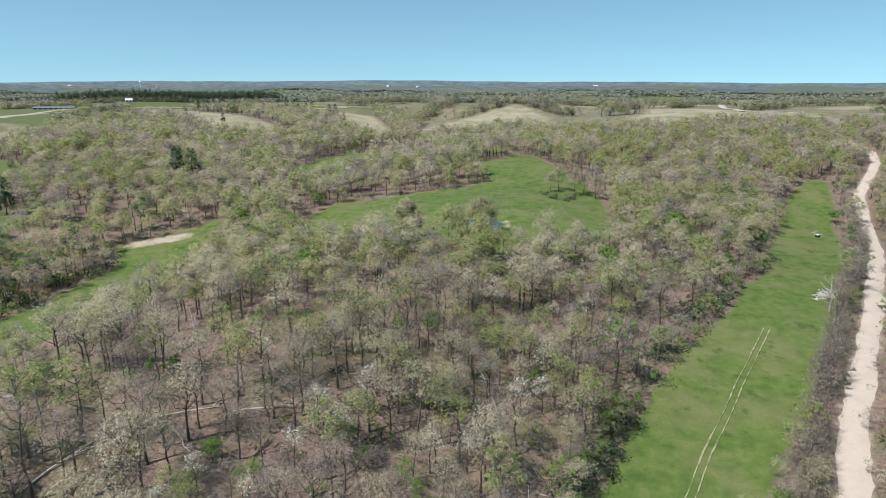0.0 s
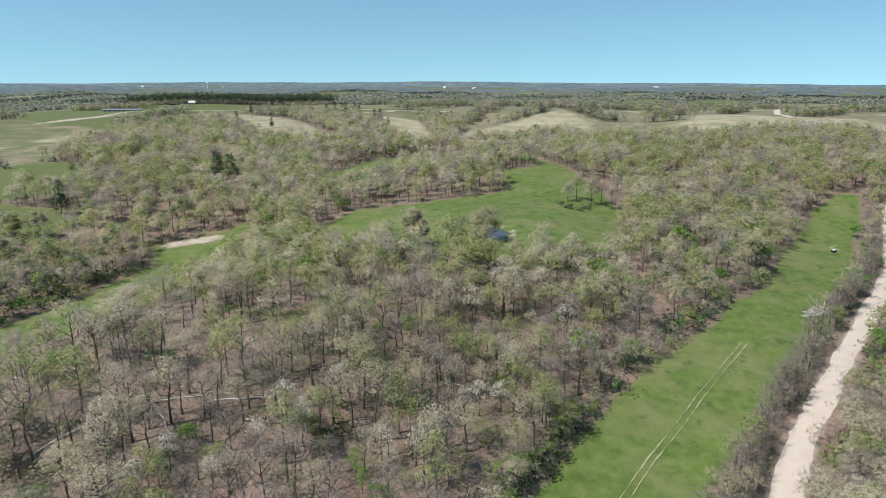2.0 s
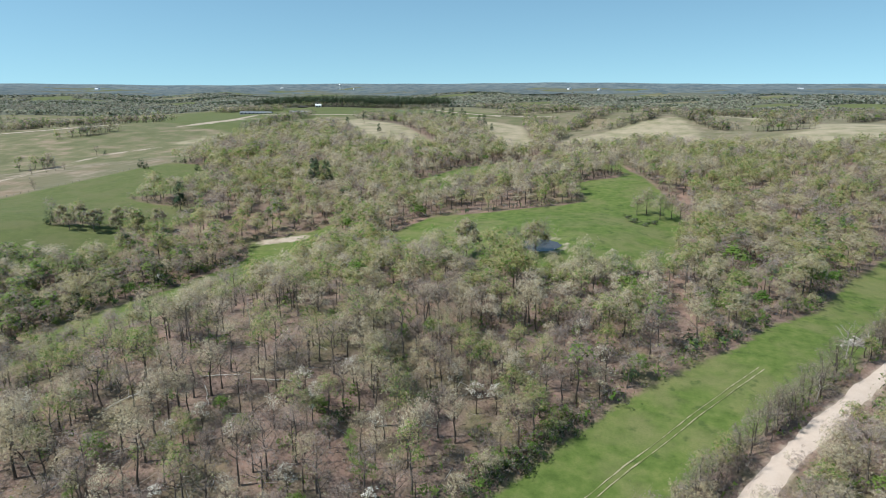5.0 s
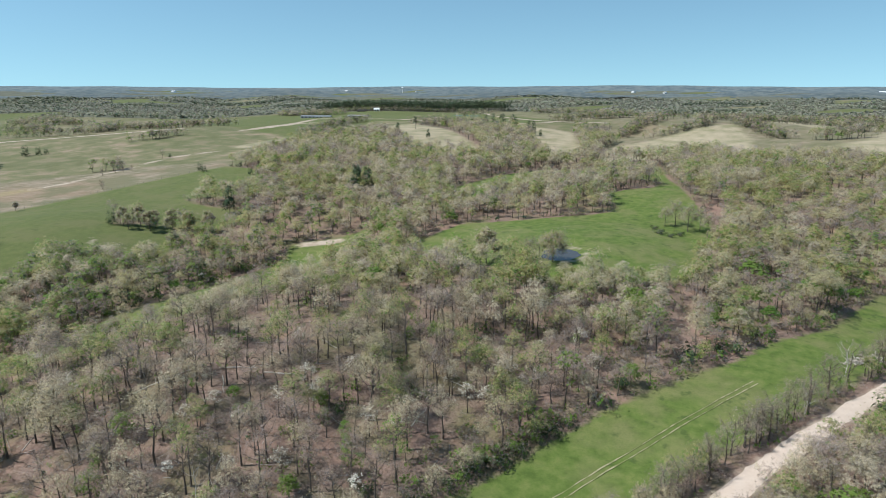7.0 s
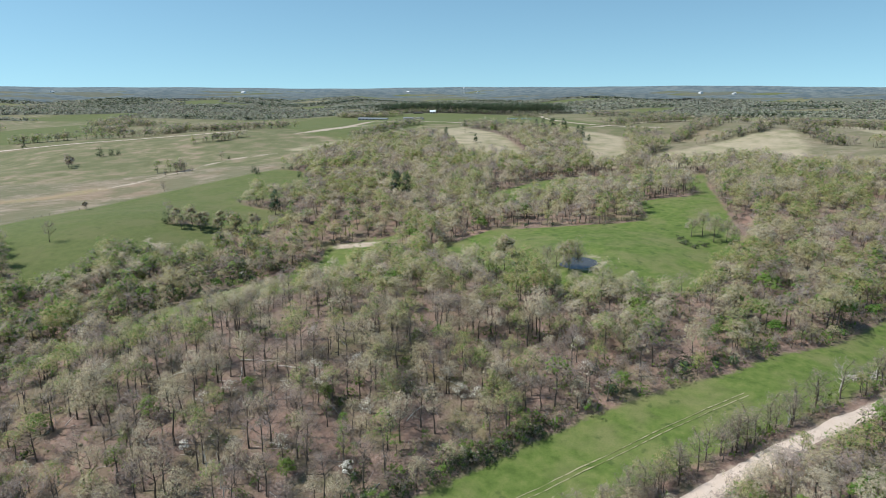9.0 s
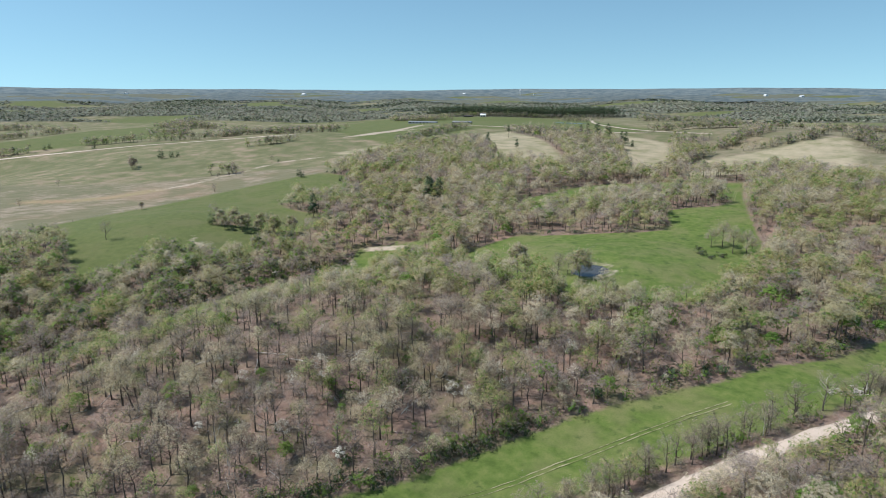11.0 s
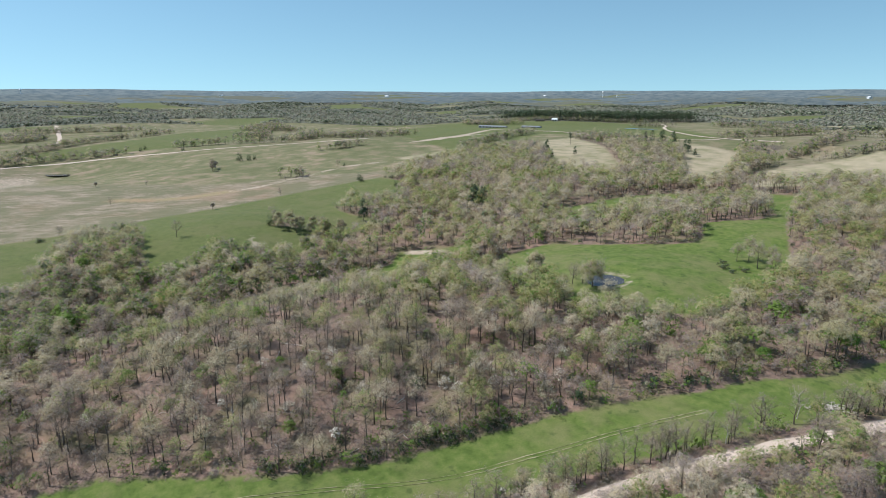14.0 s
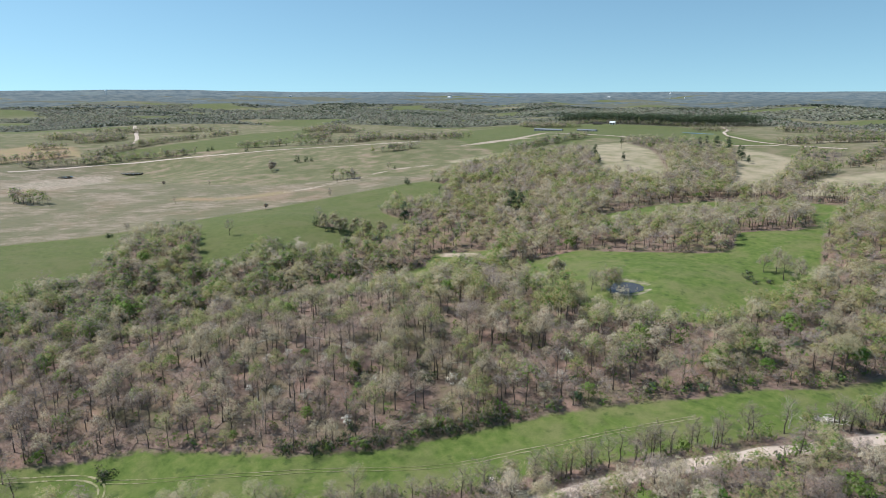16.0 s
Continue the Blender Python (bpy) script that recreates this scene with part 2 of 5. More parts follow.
def ground_material():
    m, nodes, links, b = material("ground_cover", 0.95)
    where = nodes.new("ShaderNodeTexCoord").outputs["Object"]
    fine, small = noise_at(nodes, links, 1.6, 5, 0.7, where), noise_at(nodes, links, 0.25, 5, 0.6, where)
    wide, broad = noise_at(nodes, links, 0.045, 4, 0.6, where), noise_at(nodes, links, 0.011, 3, 0.5, where)
    # leaf litter under the trees, with moss and new growth
    litter = ramp(nodes, links, fine, (0.34, (0.080, 0.054, 0.042)), (0.48, (0.19, 0.132, 0.106)), (0.66, (0.295, 0.22, 0.178)))
    litter = mixed(nodes, links, ramp(nodes, links, small, (0.48, (0, 0, 0)), (0.66, (0.5, 0.5, 0.5))), litter, (0.15, 0.125, 0.075))
    litter = mixed(nodes, links, ramp(nodes, links, noise_at(nodes, links, 0.07, 3, 0.6, where), (0.52, (0, 0, 0)), (0.64, (0.6, 0.6, 0.6))), litter, (0.30, 0.19, 0.145))
    litter = mixed(nodes, links, ramp(nodes, links, wide, (0.5, (0, 0, 0)), (0.72, (0.75, 0.75, 0.75))), litter, (0.10, 0.125, 0.04))
    # lush meadow
    lush = ramp(nodes, links, small, (0.34, (0.070, 0.108, 0.023)), (0.5, (0.100, 0.144, 0.033)), (0.66, (0.142, 0.172, 0.050)))
    lush = mixed(nodes, links, ramp(nodes, links, wide, (0.45, (0, 0, 0)), (0.62, (0.7, 0.7, 0.7))), lush, (0.17, 0.17, 0.072))
    lush = mixed(nodes, links, ramp(nodes, links, fine, (0.46, (0, 0, 0)), (0.66, (0.3, 0.3, 0.3))), lush, (0.060, 0.092, 0.022))
    tuft = noise_at(nodes, links, 0.16, 3, 0.6, where)
    lush = mixed(nodes, links, ramp(nodes, links, tuft, (0.6, (0, 0, 0)), (0.68, (0.65, 0.65, 0.65))), lush, (0.050, 0.080, 0.022))
    # grazed pasture, green and straw
    graze = ramp(nodes, links, wide, (0.34, (0.120, 0.122, 0.058)), (0.5, (0.165, 0.160, 0.084)), (0.62, (0.26, 0.205, 0.14)))
    graze = mixed(nodes, links, ramp(nodes, links, broad, (0.44, (0, 0, 0)), (0.58, (0.45, 0.45, 0.45))), graze, (0.112, 0.124, 0.055))
    # dead grass lying in streaks
    turn = nodes.new("ShaderNodeMapping")
    turn.vector_type = "TEXTURE"
    turn.inputs["Rotation"].default_value, turn.inputs["Scale"].default_value = (0, 0, radians(52)), (2.4, 1.0, 1)
    links.new(where, turn.inputs["Vector"])
    streak = noise_at(nodes, links, 0.15, 6, 0.72, turn.outputs[0])
    dry = ramp(nodes, links, streak, (0.34, (0.125, 0.125, 0.066)), (0.46, (0.205, 0.175, 0.118)), (0.62, (0.30, 0.245, 0.182)))
    dry = mixed(nodes, links, ramp(nodes, links, broad, (0.52, (0, 0, 0)), (0.66, (0.4, 0.4, 0.4))), dry, (0.27, 0.175, 0.118))
    dry = mixed(nodes, links, ramp(nodes, links, noise_at(nodes, links, 0.02, 5, 0.7, where), (0.44, (0.75, 0.75, 0.75)), (0.54, (0, 0, 0))), dry, (0.135, 0.135, 0.072))
    bare = ramp(nodes, links, small, (0.3, (0.30, 0.235, 0.18)), (0.7, (0.47, 0.40, 0.32)))
    red = ramp(nodes, links, wide, (0.3, (0.34, 0.22, 0.15)), (0.6, (0.27, 0.23, 0.12)), (0.8, (0.40, 0.26, 0.17)))

    def share(name, width, ragged):
        edge = sums(nodes, links, "MULTIPLY_ADD", sums(nodes, links, "SUBTRACT", small, 0.5), ragged, attribute(nodes, name))
        r = nodes.new("ShaderNodeMapRange")
        r.inputs[1].default_value, r.inputs[2].default_value = -width, width
        links.new(edge, r.inputs[0])
        return r.outputs[0]

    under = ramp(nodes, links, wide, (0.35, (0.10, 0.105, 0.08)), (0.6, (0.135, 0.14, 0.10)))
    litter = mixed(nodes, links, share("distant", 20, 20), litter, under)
    colour = mixed(nodes, links, share("pasture", 3.0, 8), litter, graze)
    colour = mixed(nodes, links, share("dry", 7.0, 22), colour, dry)
    straw = ramp(nodes, links, wide, (0.36, (0.21, 0.20, 0.11)), (0.5, (0.31, 0.27, 0.18)), (0.64, (0.38, 0.32, 0.225)))
    straw = mixed(nodes, links, ramp(nodes, links, small, (0.4, (0, 0, 0)), (0.65, (0.4, 0.4, 0.4))), straw, (0.27, 0.25, 0.15))
    colour = mixed(nodes, links, share("straw", 5.0, 14), colour, straw)
    colour = mixed(nodes, links, share("red", 7.0, 22), colour, red)
    colour = mixed(nodes, links, share("meadow", 1.3, 7), colour, lush)
    colour = mixed(nodes, links, share("dull", 6, 8), colour, mixed(nodes, links, 0.55, lush, (0.11, 0.114, 0.05)))
    colour = mixed(nodes, links, share("bare", 1.2, 5), colour, bare)
    links.new(colour, b.inputs["Base Color"])
    bumped(nodes, links, b, sums(nodes, links, "MULTIPLY_ADD", small, 3.0, fine), 0.4, 0.2)
    return m


def gravel_material(name, low, high, middle=None):
    m, nodes, links, b = material(name, 0.95)
    where = nodes.new("ShaderNodeTexCoord").outputs["Object"]
    fine, small = noise_at(nodes, links, 5.0, 5, 0.7, where), noise_at(nodes, links, 0.35, 5, 0.65, where)
    colour = mixed(nodes, links, small if middle is None else ramp(nodes, links, small, (middle, (0, 0, 0)), (middle + 0.12, (1, 1, 1))), low, high)
    colour = mixed(nodes, links, ramp(nodes, links, fine, (0.4, (0, 0, 0)), (0.75, (0.4, 0.4, 0.4))), colour, tuple(c * 0.7 for c in low))
    links.new(colour, b.inputs["Base Color"])
    bumped(nodes, links, b, fine, 0.5, 0.05)
    return m


def plant_material(name, a, b_, c, rough=0.75, through_light=0.0, cover=1.0, grain=5.0):
    """Colour runs from a to c with the tint of each plant and varies from piece to piece; cover: how much of a spray is twig, the rest are gaps between the twigs."""
    m, nodes, links, b = material(name, rough)
    geometry, info = nodes.new("ShaderNodeNewGeometry"), nodes.new("ShaderNodeObjectInfo")
    tint = sums(nodes, links, "MULTIPLY_ADD", sums(nodes, links, "SUBTRACT", info.outputs["Random"], 0.5), attribute(nodes, "spread"), attribute(nodes, "tint"))
    tint = sums(nodes, links, "MULTIPLY_ADD", sums(nodes, links, "SUBTRACT", geometry.outputs["Random Per Island"], 0.5), 0.16, tint)
    colour = ramp(nodes, links, tint, (0.0, a), (0.5, b_), (1.0, c))
    where = nodes.new("ShaderNodeTexCoord").outputs["Object"]
    patch = noise_at(nodes, links, 0.4, 3, 0.6, where)
    colour = mixed(nodes, links, ramp(nodes, links, patch, (0.35, (0.2, 0.2, 0.2)), (0.6, (0, 0, 0))), colour, tuple(v * 0.65 for v in b_))
    links.new(colour, b.inputs["Base Color"])
    if through_light:
        t, mix = nodes.new("ShaderNodeBsdfTranslucent"), nodes.new("ShaderNodeMixShader")
        links.new(colour, t.inputs["Color"])
        mix.inputs[0].default_value = through_light
        links.new(b.outputs[0], mix.inputs[1])
        links.new(t.outputs[0], mix.inputs[2])
        out = mix.outputs[0]
        if cover < 1:
            air, open_mix = nodes.new("ShaderNodeBsdfTransparent"), nodes.new("ShaderNodeMixShader")
            gaps = nodes.new("ShaderNodeMapRange")
            gaps.inputs[1].default_value, gaps.inputs[2].default_value = 0.60 - 0.3 * cover, 0.76 - 0.3 * cover
            links.new(noise_at(nodes, links, grain, 3, 0.65, where), gaps.inputs[0])
            links.new(gaps.outputs[0], open_mix.inputs[0])
            links.new(air.outputs[0], open_mix.inputs[1])
            links.new(out, open_mix.inputs[2])
            out = open_mix.outputs[0]
        links.new(out, nodes["Material Output"].inputs["Surface"])
    return m


def plain(name, colour, rough=0.7, spread=0.15, scale=0.8, metal=0.0):
    m, nodes, links, b = material(name, rough)
    where = nodes.new("ShaderNodeTexCoord").outputs["Object"]
    n = noise_at(nodes, links, scale, 5, 0.65, where)
    links.new(mixed(nodes, links, n, tuple(c * (1 - spread) for c in colour), tuple(min(1, c * (1 + spread)) for c in colour)), b.inputs["Base Color"])
    b.inputs["Metallic"].default_value = metal
    return m


GROUND = ground_material()
GRAVEL = gravel_material("pale_gravel", (0.46, 0.37, 0.30), (0.62, 0.53, 0.45))
RUT = gravel_material("worn_rut", (0.15, 0.175, 0.06), (0.34, 0.31, 0.19), 0.42)
BARK = plant_material("bark", (0.075, 0.062, 0.050), (0.115, 0.096, 0.078), (0.17, 0.145, 0.12), 0.9)
PALE_BARK = plant_material("pale_bark", (0.40, 0.37, 0.32), (0.50, 0.47, 0.42), (0.58, 0.55, 0.50), 0.85)
TWIG = plant_material("twigs", (0.32, 0.262, 0.225), (0.405, 0.335, 0.29), (0.49, 0.412, 0.36), 0.85, 0.48, 0.40)
BUD = plant_material("buds", (0.63, 0.56, 0.42), (0.535, 0.48, 0.31), (0.45, 0.43, 0.185), 0.75, 0.48, 0.44)
LEAF = plant_material("young_leaves", (0.22, 0.295, 0.075), (0.175, 0.28, 0.058), (0.115, 0.225, 0.04), 0.65, 0.45, 0.8)
NEEDLE = plant_material("needles", (0.048, 0.076, 0.040), (0.070, 0.104, 0.050), (0.092, 0.128, 0.060), 0.7, 0.15, 0.8)
BLOSSOM = plant_material("blossom", (0.66, 0.64, 0.55), (0.74, 0.73, 0.66), (0.80, 0.79, 0.74), 0.7, 0.2)
# mean colour of far spring crowns, paled further to stand in for haze
CANOPY = plant_material("hazed_distant_canopy", (0.19, 0.205, 0.175), (0.25, 0.262, 0.205), (0.30, 0.31, 0.22), 0.9, 0.3)
PLANT_SLOTS = [BARK, TWIG, BUD, LEAF, NEEDLE, BLOSSOM, PALE_BARK, CANOPY]
WOOD, SPROUT, NEW, GREEN, DARK, WHITE, PALE, CROWN = range(8)

# ---- ground ----
def linear_mesh(name, verts, tris, slots, mats=None, tint=None):
    me = bpy.data.meshes.new(name)
    verts, tris = np.asarray(verts, np.float32), np.asarray(tris, np.int32)
    verts, normals = verts[:, :3], verts[:, 3:]
    me.vertices.add(len(verts))
    me.vertices.foreach_set("co", verts.ravel())
    me.loops.add(tris.size)
    me.loops.foreach_set("vertex_index", tris.ravel())
    me.polygons.add(len(tris))
    me.polygons.foreach_set("loop_start", np.arange(0, tris.size, 3, dtype=np.int32))
    for m in slots:
        me.materials.append(m)
    if mats is not None:
        me.polygons.foreach_set("material_index", np.asarray(mats, np.int32))
    if tint is not None:
        a = me.attributes.new("tint", "FLOAT", "POINT")
        a.data.foreach_set("value", np.asarray(tint, np.float32))
    if normals.size:
        # leaves are shaded with the roundness of the crown that they belong to
        a = me.attributes.new("custom_normal", "FLOAT_VECTOR", "POINT")
        a.data.foreach_set("vector", (normals / (np.linalg.norm(normals, axis=1)[:, None] + 1e-6)).ravel())
    me.update(calc_edges=True)
    return me


def axis_steps(low, high, fine, first, last, west):
    """Steps of `fine` metres between low and high that widen outside, to first and last, more slowly on the side where at * west < 0."""
    mid, step = list(np.arange(low, high + fine, fine)), fine
    for sign, end in ((-1, first), (1, last)):
        at, step, more = (mid[0] if sign < 0 else mid[-1]), fine, []
        while abs(at - end) > step * 0.6 and (at - end) * sign < 0:
            step = min(step * 1.07, 10 if abs(at) < 1050 and at * west < 0 else 75)
            at += sign * step
            more.append(at)
        mid = more[::-1] + mid if sign < 0 else mid + more
    return np.array(mid)


def open_land(x, y):
    """How far inside open, treeless land a place lies, in metres."""
    best = np.full(np.shape(x), -1e9)
    for poly in (MEADOW, MEADOW_NORTH, STRIP, BOTTOM, GREEN_WEST, OPEN_WEST):
        best = np.maximum(best, signed(poly, x, y))
    return best


def patchy(x, y, scale, shift=0.0):
    """A smooth random value, about -1 to 1."""
    x, y = x / scale + shift, y / scale - shift
    return 0.5 * (np.sin(1.7 * x + 1.3 * np.sin(y)) + np.sin(1.3 * y + 1.9 * np.sin(0.8 * x + 1)) + 0.6 * np.sin(2.9 * x - 2.3 * y)) / 1.15


def far_patch(x, y):
    """Clearings among the far woods: above zero in a clearing."""
    n = np.sin(x / 150 + 2 * np.sin(y / 410)) * np.sin(y / 95 + 1.4 * np.sin(x / 260)) + 0.5 * np.sin(x / 61 - y / 83)
    return np.where(np.hypot(x, y) > 1500, (n - np.where(x < -300, 0.32, 0.45)) * 60, -60)


def build_ground():
    xs, ys = axis_steps(-360, 240, 4.4, -4950, 4950, 1), axis_steps(-30, 520, 4.4, -4950, 4950, -1)
    x, y = (a.ravel() for a in np.meshgrid(xs, ys))
    z = height(x, y)
    nx, ny = len(xs), len(ys)
    i = (np.arange(ny - 1)[:, None] * nx + np.arange(nx - 1)).ravel()
    tris = np.concatenate([np.stack([i, i + 1, i + nx + 1], 1), np.stack([i, i + nx + 1, i + nx], 1)])
    me = linear_mesh("ground", np.stack([x, y, z], 1), tris, [GROUND])
    me.polygons.foreach_set("use_smooth", np.ones(len(tris), bool))
    meadow = np.max([signed(p, x, y) for p in (MEADOW, MEADOW_NORTH, STRIP, BOTTOM, GREEN_WEST)], 0)
    meadow = np.maximum(meadow, np.maximum(signed(BARN_FIELD, x, y), signed(FAR_GREEN, x, y)) - 3)
    pasture = np.maximum(signed(OPEN_WEST, x, y), far_patch(x, y))
    dry = np.max([signed(p, x, y) for p in (DRY_FENCE, DRY_NORTH)], 0)
    dry = np.maximum(dry, np.minimum(signed(PALE_EAST, x, y), 1.5))
    straw = np.max([signed(p, x, y) for p in (DRY_HILL, DRY_NORTH, PALE_RIDGE, PALE_KNOLL)], 0)
    pond = np.hypot(x - POND[0], (y - POND[1]) / 1.2)
    bare = np.maximum(0.9 - np.abs(pond - 11.0) - 3 * (x + 0.6 * y < 160), np.minimum(0.15 * signed(MUD, x, y), 1.6) - 1.5)
    bare = np.max([bare, 3.6 - along([(-141, 276), (-122, 285)], x, y), 1.0 - along([(172, 300), (176, 308)], x, y), 2.6 - along(ROAD, x, y)], 0)
    bare = np.max([bare, 1.3 - along([(-236, 190), (-232, 184), (-229, 185)], x, y), 1.4 - along([(-231, 214), (-224, 206), (-217, 208)], x, y)], 0)
    bare = np.maximum(bare, np.where(y > 650, 7 - along([(-590, 975), (-520, 800), (-500, 690)], x, y), -30))
    bare = np.maximum(bare, 2.2 - 0.7 * along([(-421, 312), (-416, 343), (-422, 384), (-429, 429), (-439, 472), (-431, 502), (-419, 529)], x, y))
    bare = np.maximum(bare, 4 - along([(-503, 667), (-497, 724), (-514, 827), (-522, 933)], x, y))
    straw = np.maximum(straw, 10 - along([(-412, 560), (-398, 648), (-389, 710), (-389, 765)], x, y))
    for crest, half in (([(-226, 1842), (-88, 1766), (21, 1616)], 25), ([(-34, 1592), (90, 1474), (174, 1235), (198, 948)], 20), ([(-121, 990), (-100, 1060), (-60, 1150), (40, 1180)], 14), ([(300, 1180), (420, 1180), (560, 1240)], 22), ([(520, 900), (640, 960), (760, 980)], 30)):
        straw = np.maximum(straw, half - along(crest, x, y))
    red = np.maximum(signed(RED_FIELD, x, y), 7 - along([(-470, 225), (-439, 249), (-424, 275), (-421, 312)], x, y))
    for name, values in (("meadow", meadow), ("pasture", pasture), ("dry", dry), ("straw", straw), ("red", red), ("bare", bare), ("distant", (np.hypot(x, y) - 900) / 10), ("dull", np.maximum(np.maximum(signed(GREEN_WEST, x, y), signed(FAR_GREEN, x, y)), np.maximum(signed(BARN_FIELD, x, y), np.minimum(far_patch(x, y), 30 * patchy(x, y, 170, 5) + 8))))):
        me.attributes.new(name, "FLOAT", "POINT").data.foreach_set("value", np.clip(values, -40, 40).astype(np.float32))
    tagged(new("ground", me), "rolling ground of leaf litter, green meadow and straw-coloured pasture", "ground", kind="structure")


def ribbon(name, line, width, mat, lift, label, ragged=0.3, step=2.0, category="road", crown=0.0, offset=0.0, drop=0.25):
    """A strip of road or rut laid along a line on the ground."""
    pts = np.array(line, float)
    d = np.r_[0, np.cumsum(np.hypot(*np.diff(pts, axis=0).T))]
    s = np.arange(0, d[-1], step)
    px, py = np.interp(s, d, pts[:, 0]), np.interp(s, d, pts[:, 1])
    k = np.ones(9) / 9
    if len(s) > 20:
        px[4:-4], py[4:-4] = np.convolve(px, k, "valid"), np.convolve(py, k, "valid")
    tx, ty = np.gradient(px), np.gradient(py)
    n = np.hypot(tx, ty)
    tx, ty = tx / n, ty / n
    rng = np.random.default_rng(len(s))
    across = np.linspace(-1, 1, 5)
    rows = []
    for a in across:
        wob = ragged * np.convolve(rng.normal(size=len(s) + 4), np.ones(5) / 2.2, "valid") * (abs(a) == 1)
        off = a * (width / 2) + wob * np.sign(a) + offset
        x, y = px + ty * off, py - tx * off
        rows.append(np.stack([x, y, height(x, y) + lift + crown * (1 - a * a) - (drop if abs(a) == 1 else 0)], 1))
    verts = np.stack(rows, 1).reshape(-1, 3)
    i = (np.arange(len(s) - 1)[:, None] * 5 + np.arange(4)).ravel()
    tris = np.concatenate([np.stack([i, i + 1, i + 6], 1), np.stack([i, i + 6, i + 5], 1)])
    me = linear_mesh(name, verts, tris, [mat])
    me.polygons.foreach_set("use_smooth", np.ones(len(tris), bool))
    return tagged(new(name, me), label, category, kind="structure")


def water(name, cx, cy, rx, ry, z, label, shine=0.14):
    bm = bmesh.new()
    ring = [bm.verts.new((cx + rx * math.cos(a) * (1 + 0.07 * math.sin(3 * a + 1) + 0.035 * math.sin(7 * a)), cy + ry * math.sin(a) * (1 + 0.06 * math.cos(2 * a) + 0.03 * math.sin(8 * a + 2)), z)) for a in np.linspace(0, 2 * math.pi, 48, endpoint=False)]
    bm.faces.new(ring)
    me = bpy.data.meshes.new(name)
    bm.to_mesh(me)
    m, nodes, links, b = material("pond_water", 0.08)
    b.inputs["Base Color"].default_value, b.inputs["Specular IOR Level"].default_value = (0.06, 0.056, 0.052, 1), shine
    bumped(nodes, links, b, noise_at(nodes, links, 3.0, 3), 0.4, 0.08)
    me.materials.append(m)
    tagged(new(name, me), label, "pond", kind="structure")


build_ground()
ribbon("road", ROAD, 5.4, GRAVEL, 0.28, "pale gravel country road between rows of trees", 0.35, crown=0.12)
for side in (-0.8, 0.8):
    ribbon("track", TRACK, 0.2, RUT, 0.16, "pale worn wheel rut through the grass", 0.08, drop=0.03, category="track", offset=side)
    ribbon("track", TRACK_BEND, 0.55, RUT, 0.18, "pale gravel wheel rut bending past a cedar", 0.1, drop=0.05, category="track", offset=side * 1.2)
    ribbon("track", MEADOW_TRACK, 0.3, RUT, 0.16, "faint wheel rut in the meadow", 0.08, drop=0.03, category="track", offset=side)
ribbon("road", FARM_ROAD, 5, GRAVEL, 0.5, "pale farm road along the pasture", 0.8, 8.0)
ribbon("road", WHITE_ROAD, 7, GRAVEL, 0.9, "pale gravel road far off over the hill", 0.8, 8.0)
ribbon("road", DRIVE, 5, GRAVEL, 0.8, "pale farm drive along the ridge", 0.8, 8.0)
ribbon("road", DRIVE_NORTH, 5, GRAVEL, 0.8, "pale farm drive over the green field", 0.6, 8.0)
ribbon("road", EAST_ROAD, 9, GRAVEL, 0.9, "pale gravel road climbing a far hill", 1.0, 8.0)
water("water", POND[0], POND[1], 8.6, 13.0, POND_SHORE + 0.05, "dark still farm pond in the meadow")
water("water", -832, 301, 22, 15, float(height(-832, 301)) + 0.5, "small blue stock pond in the dry pasture", 0.5)
water("water", -822, 205, 9, 16, float(height(-822, 205)) + 0.5, "narrow dark stock pond in bare mud", 0.5)
water("water", -344, 1102, 32, 9, float(height(-344, 1102)) + 0.8, "far stock pond in the green field", 0.5)

# ---- plants ----
def tube(p, q, r0, r1, sides):
    """A tapered limb from p to q: verts (place and normal) and triangles."""
    d = (q - p) / (np.linalg.norm(q - p) + 1e-9)
    side = np.cross(d, (0.3, 0.9, 0.1) if abs(d[2]) > 0.5 else (0, 0, 1.0))
    side /= np.linalg.norm(side)
    up = np.cross(d, side)
    a = np.arange(sides) * 2 * math.pi / sides
    ring = np.cos(a)[:, None] * side + np.sin(a)[:, None] * up
    v = np.concatenate([np.c_[p + r0 * ring, ring], np.c_[q + r1 * ring, ring]])
    i = np.arange(sides)
    j = (i + 1) % sides
    return v, np.concatenate([np.stack([i, j, j + sides], 1), np.stack([i, j + sides, i + sides], 1)])


class Pieces:
    """Collects triangles with a material slot each."""

    def __init__(self):
        self.v, self.f, self.m, self.n = [], [], [], 0

    def add(self, v, f, slot):
        self.v.append(np.asarray(v, float))
        self.f.append(np.asarray(f, int) + self.n)
        self.m.append(np.broadcast_to(np.asarray(slot), (len(f),)))
        self.n += len(v)

    def arrays(self):
        if not self.v:
            return np.zeros((0, 6)), np.zeros((0, 3), int), np.zeros(0, int)
        return np.concatenate(self.v), np.concatenate(self.f), np.concatenate(self.m)


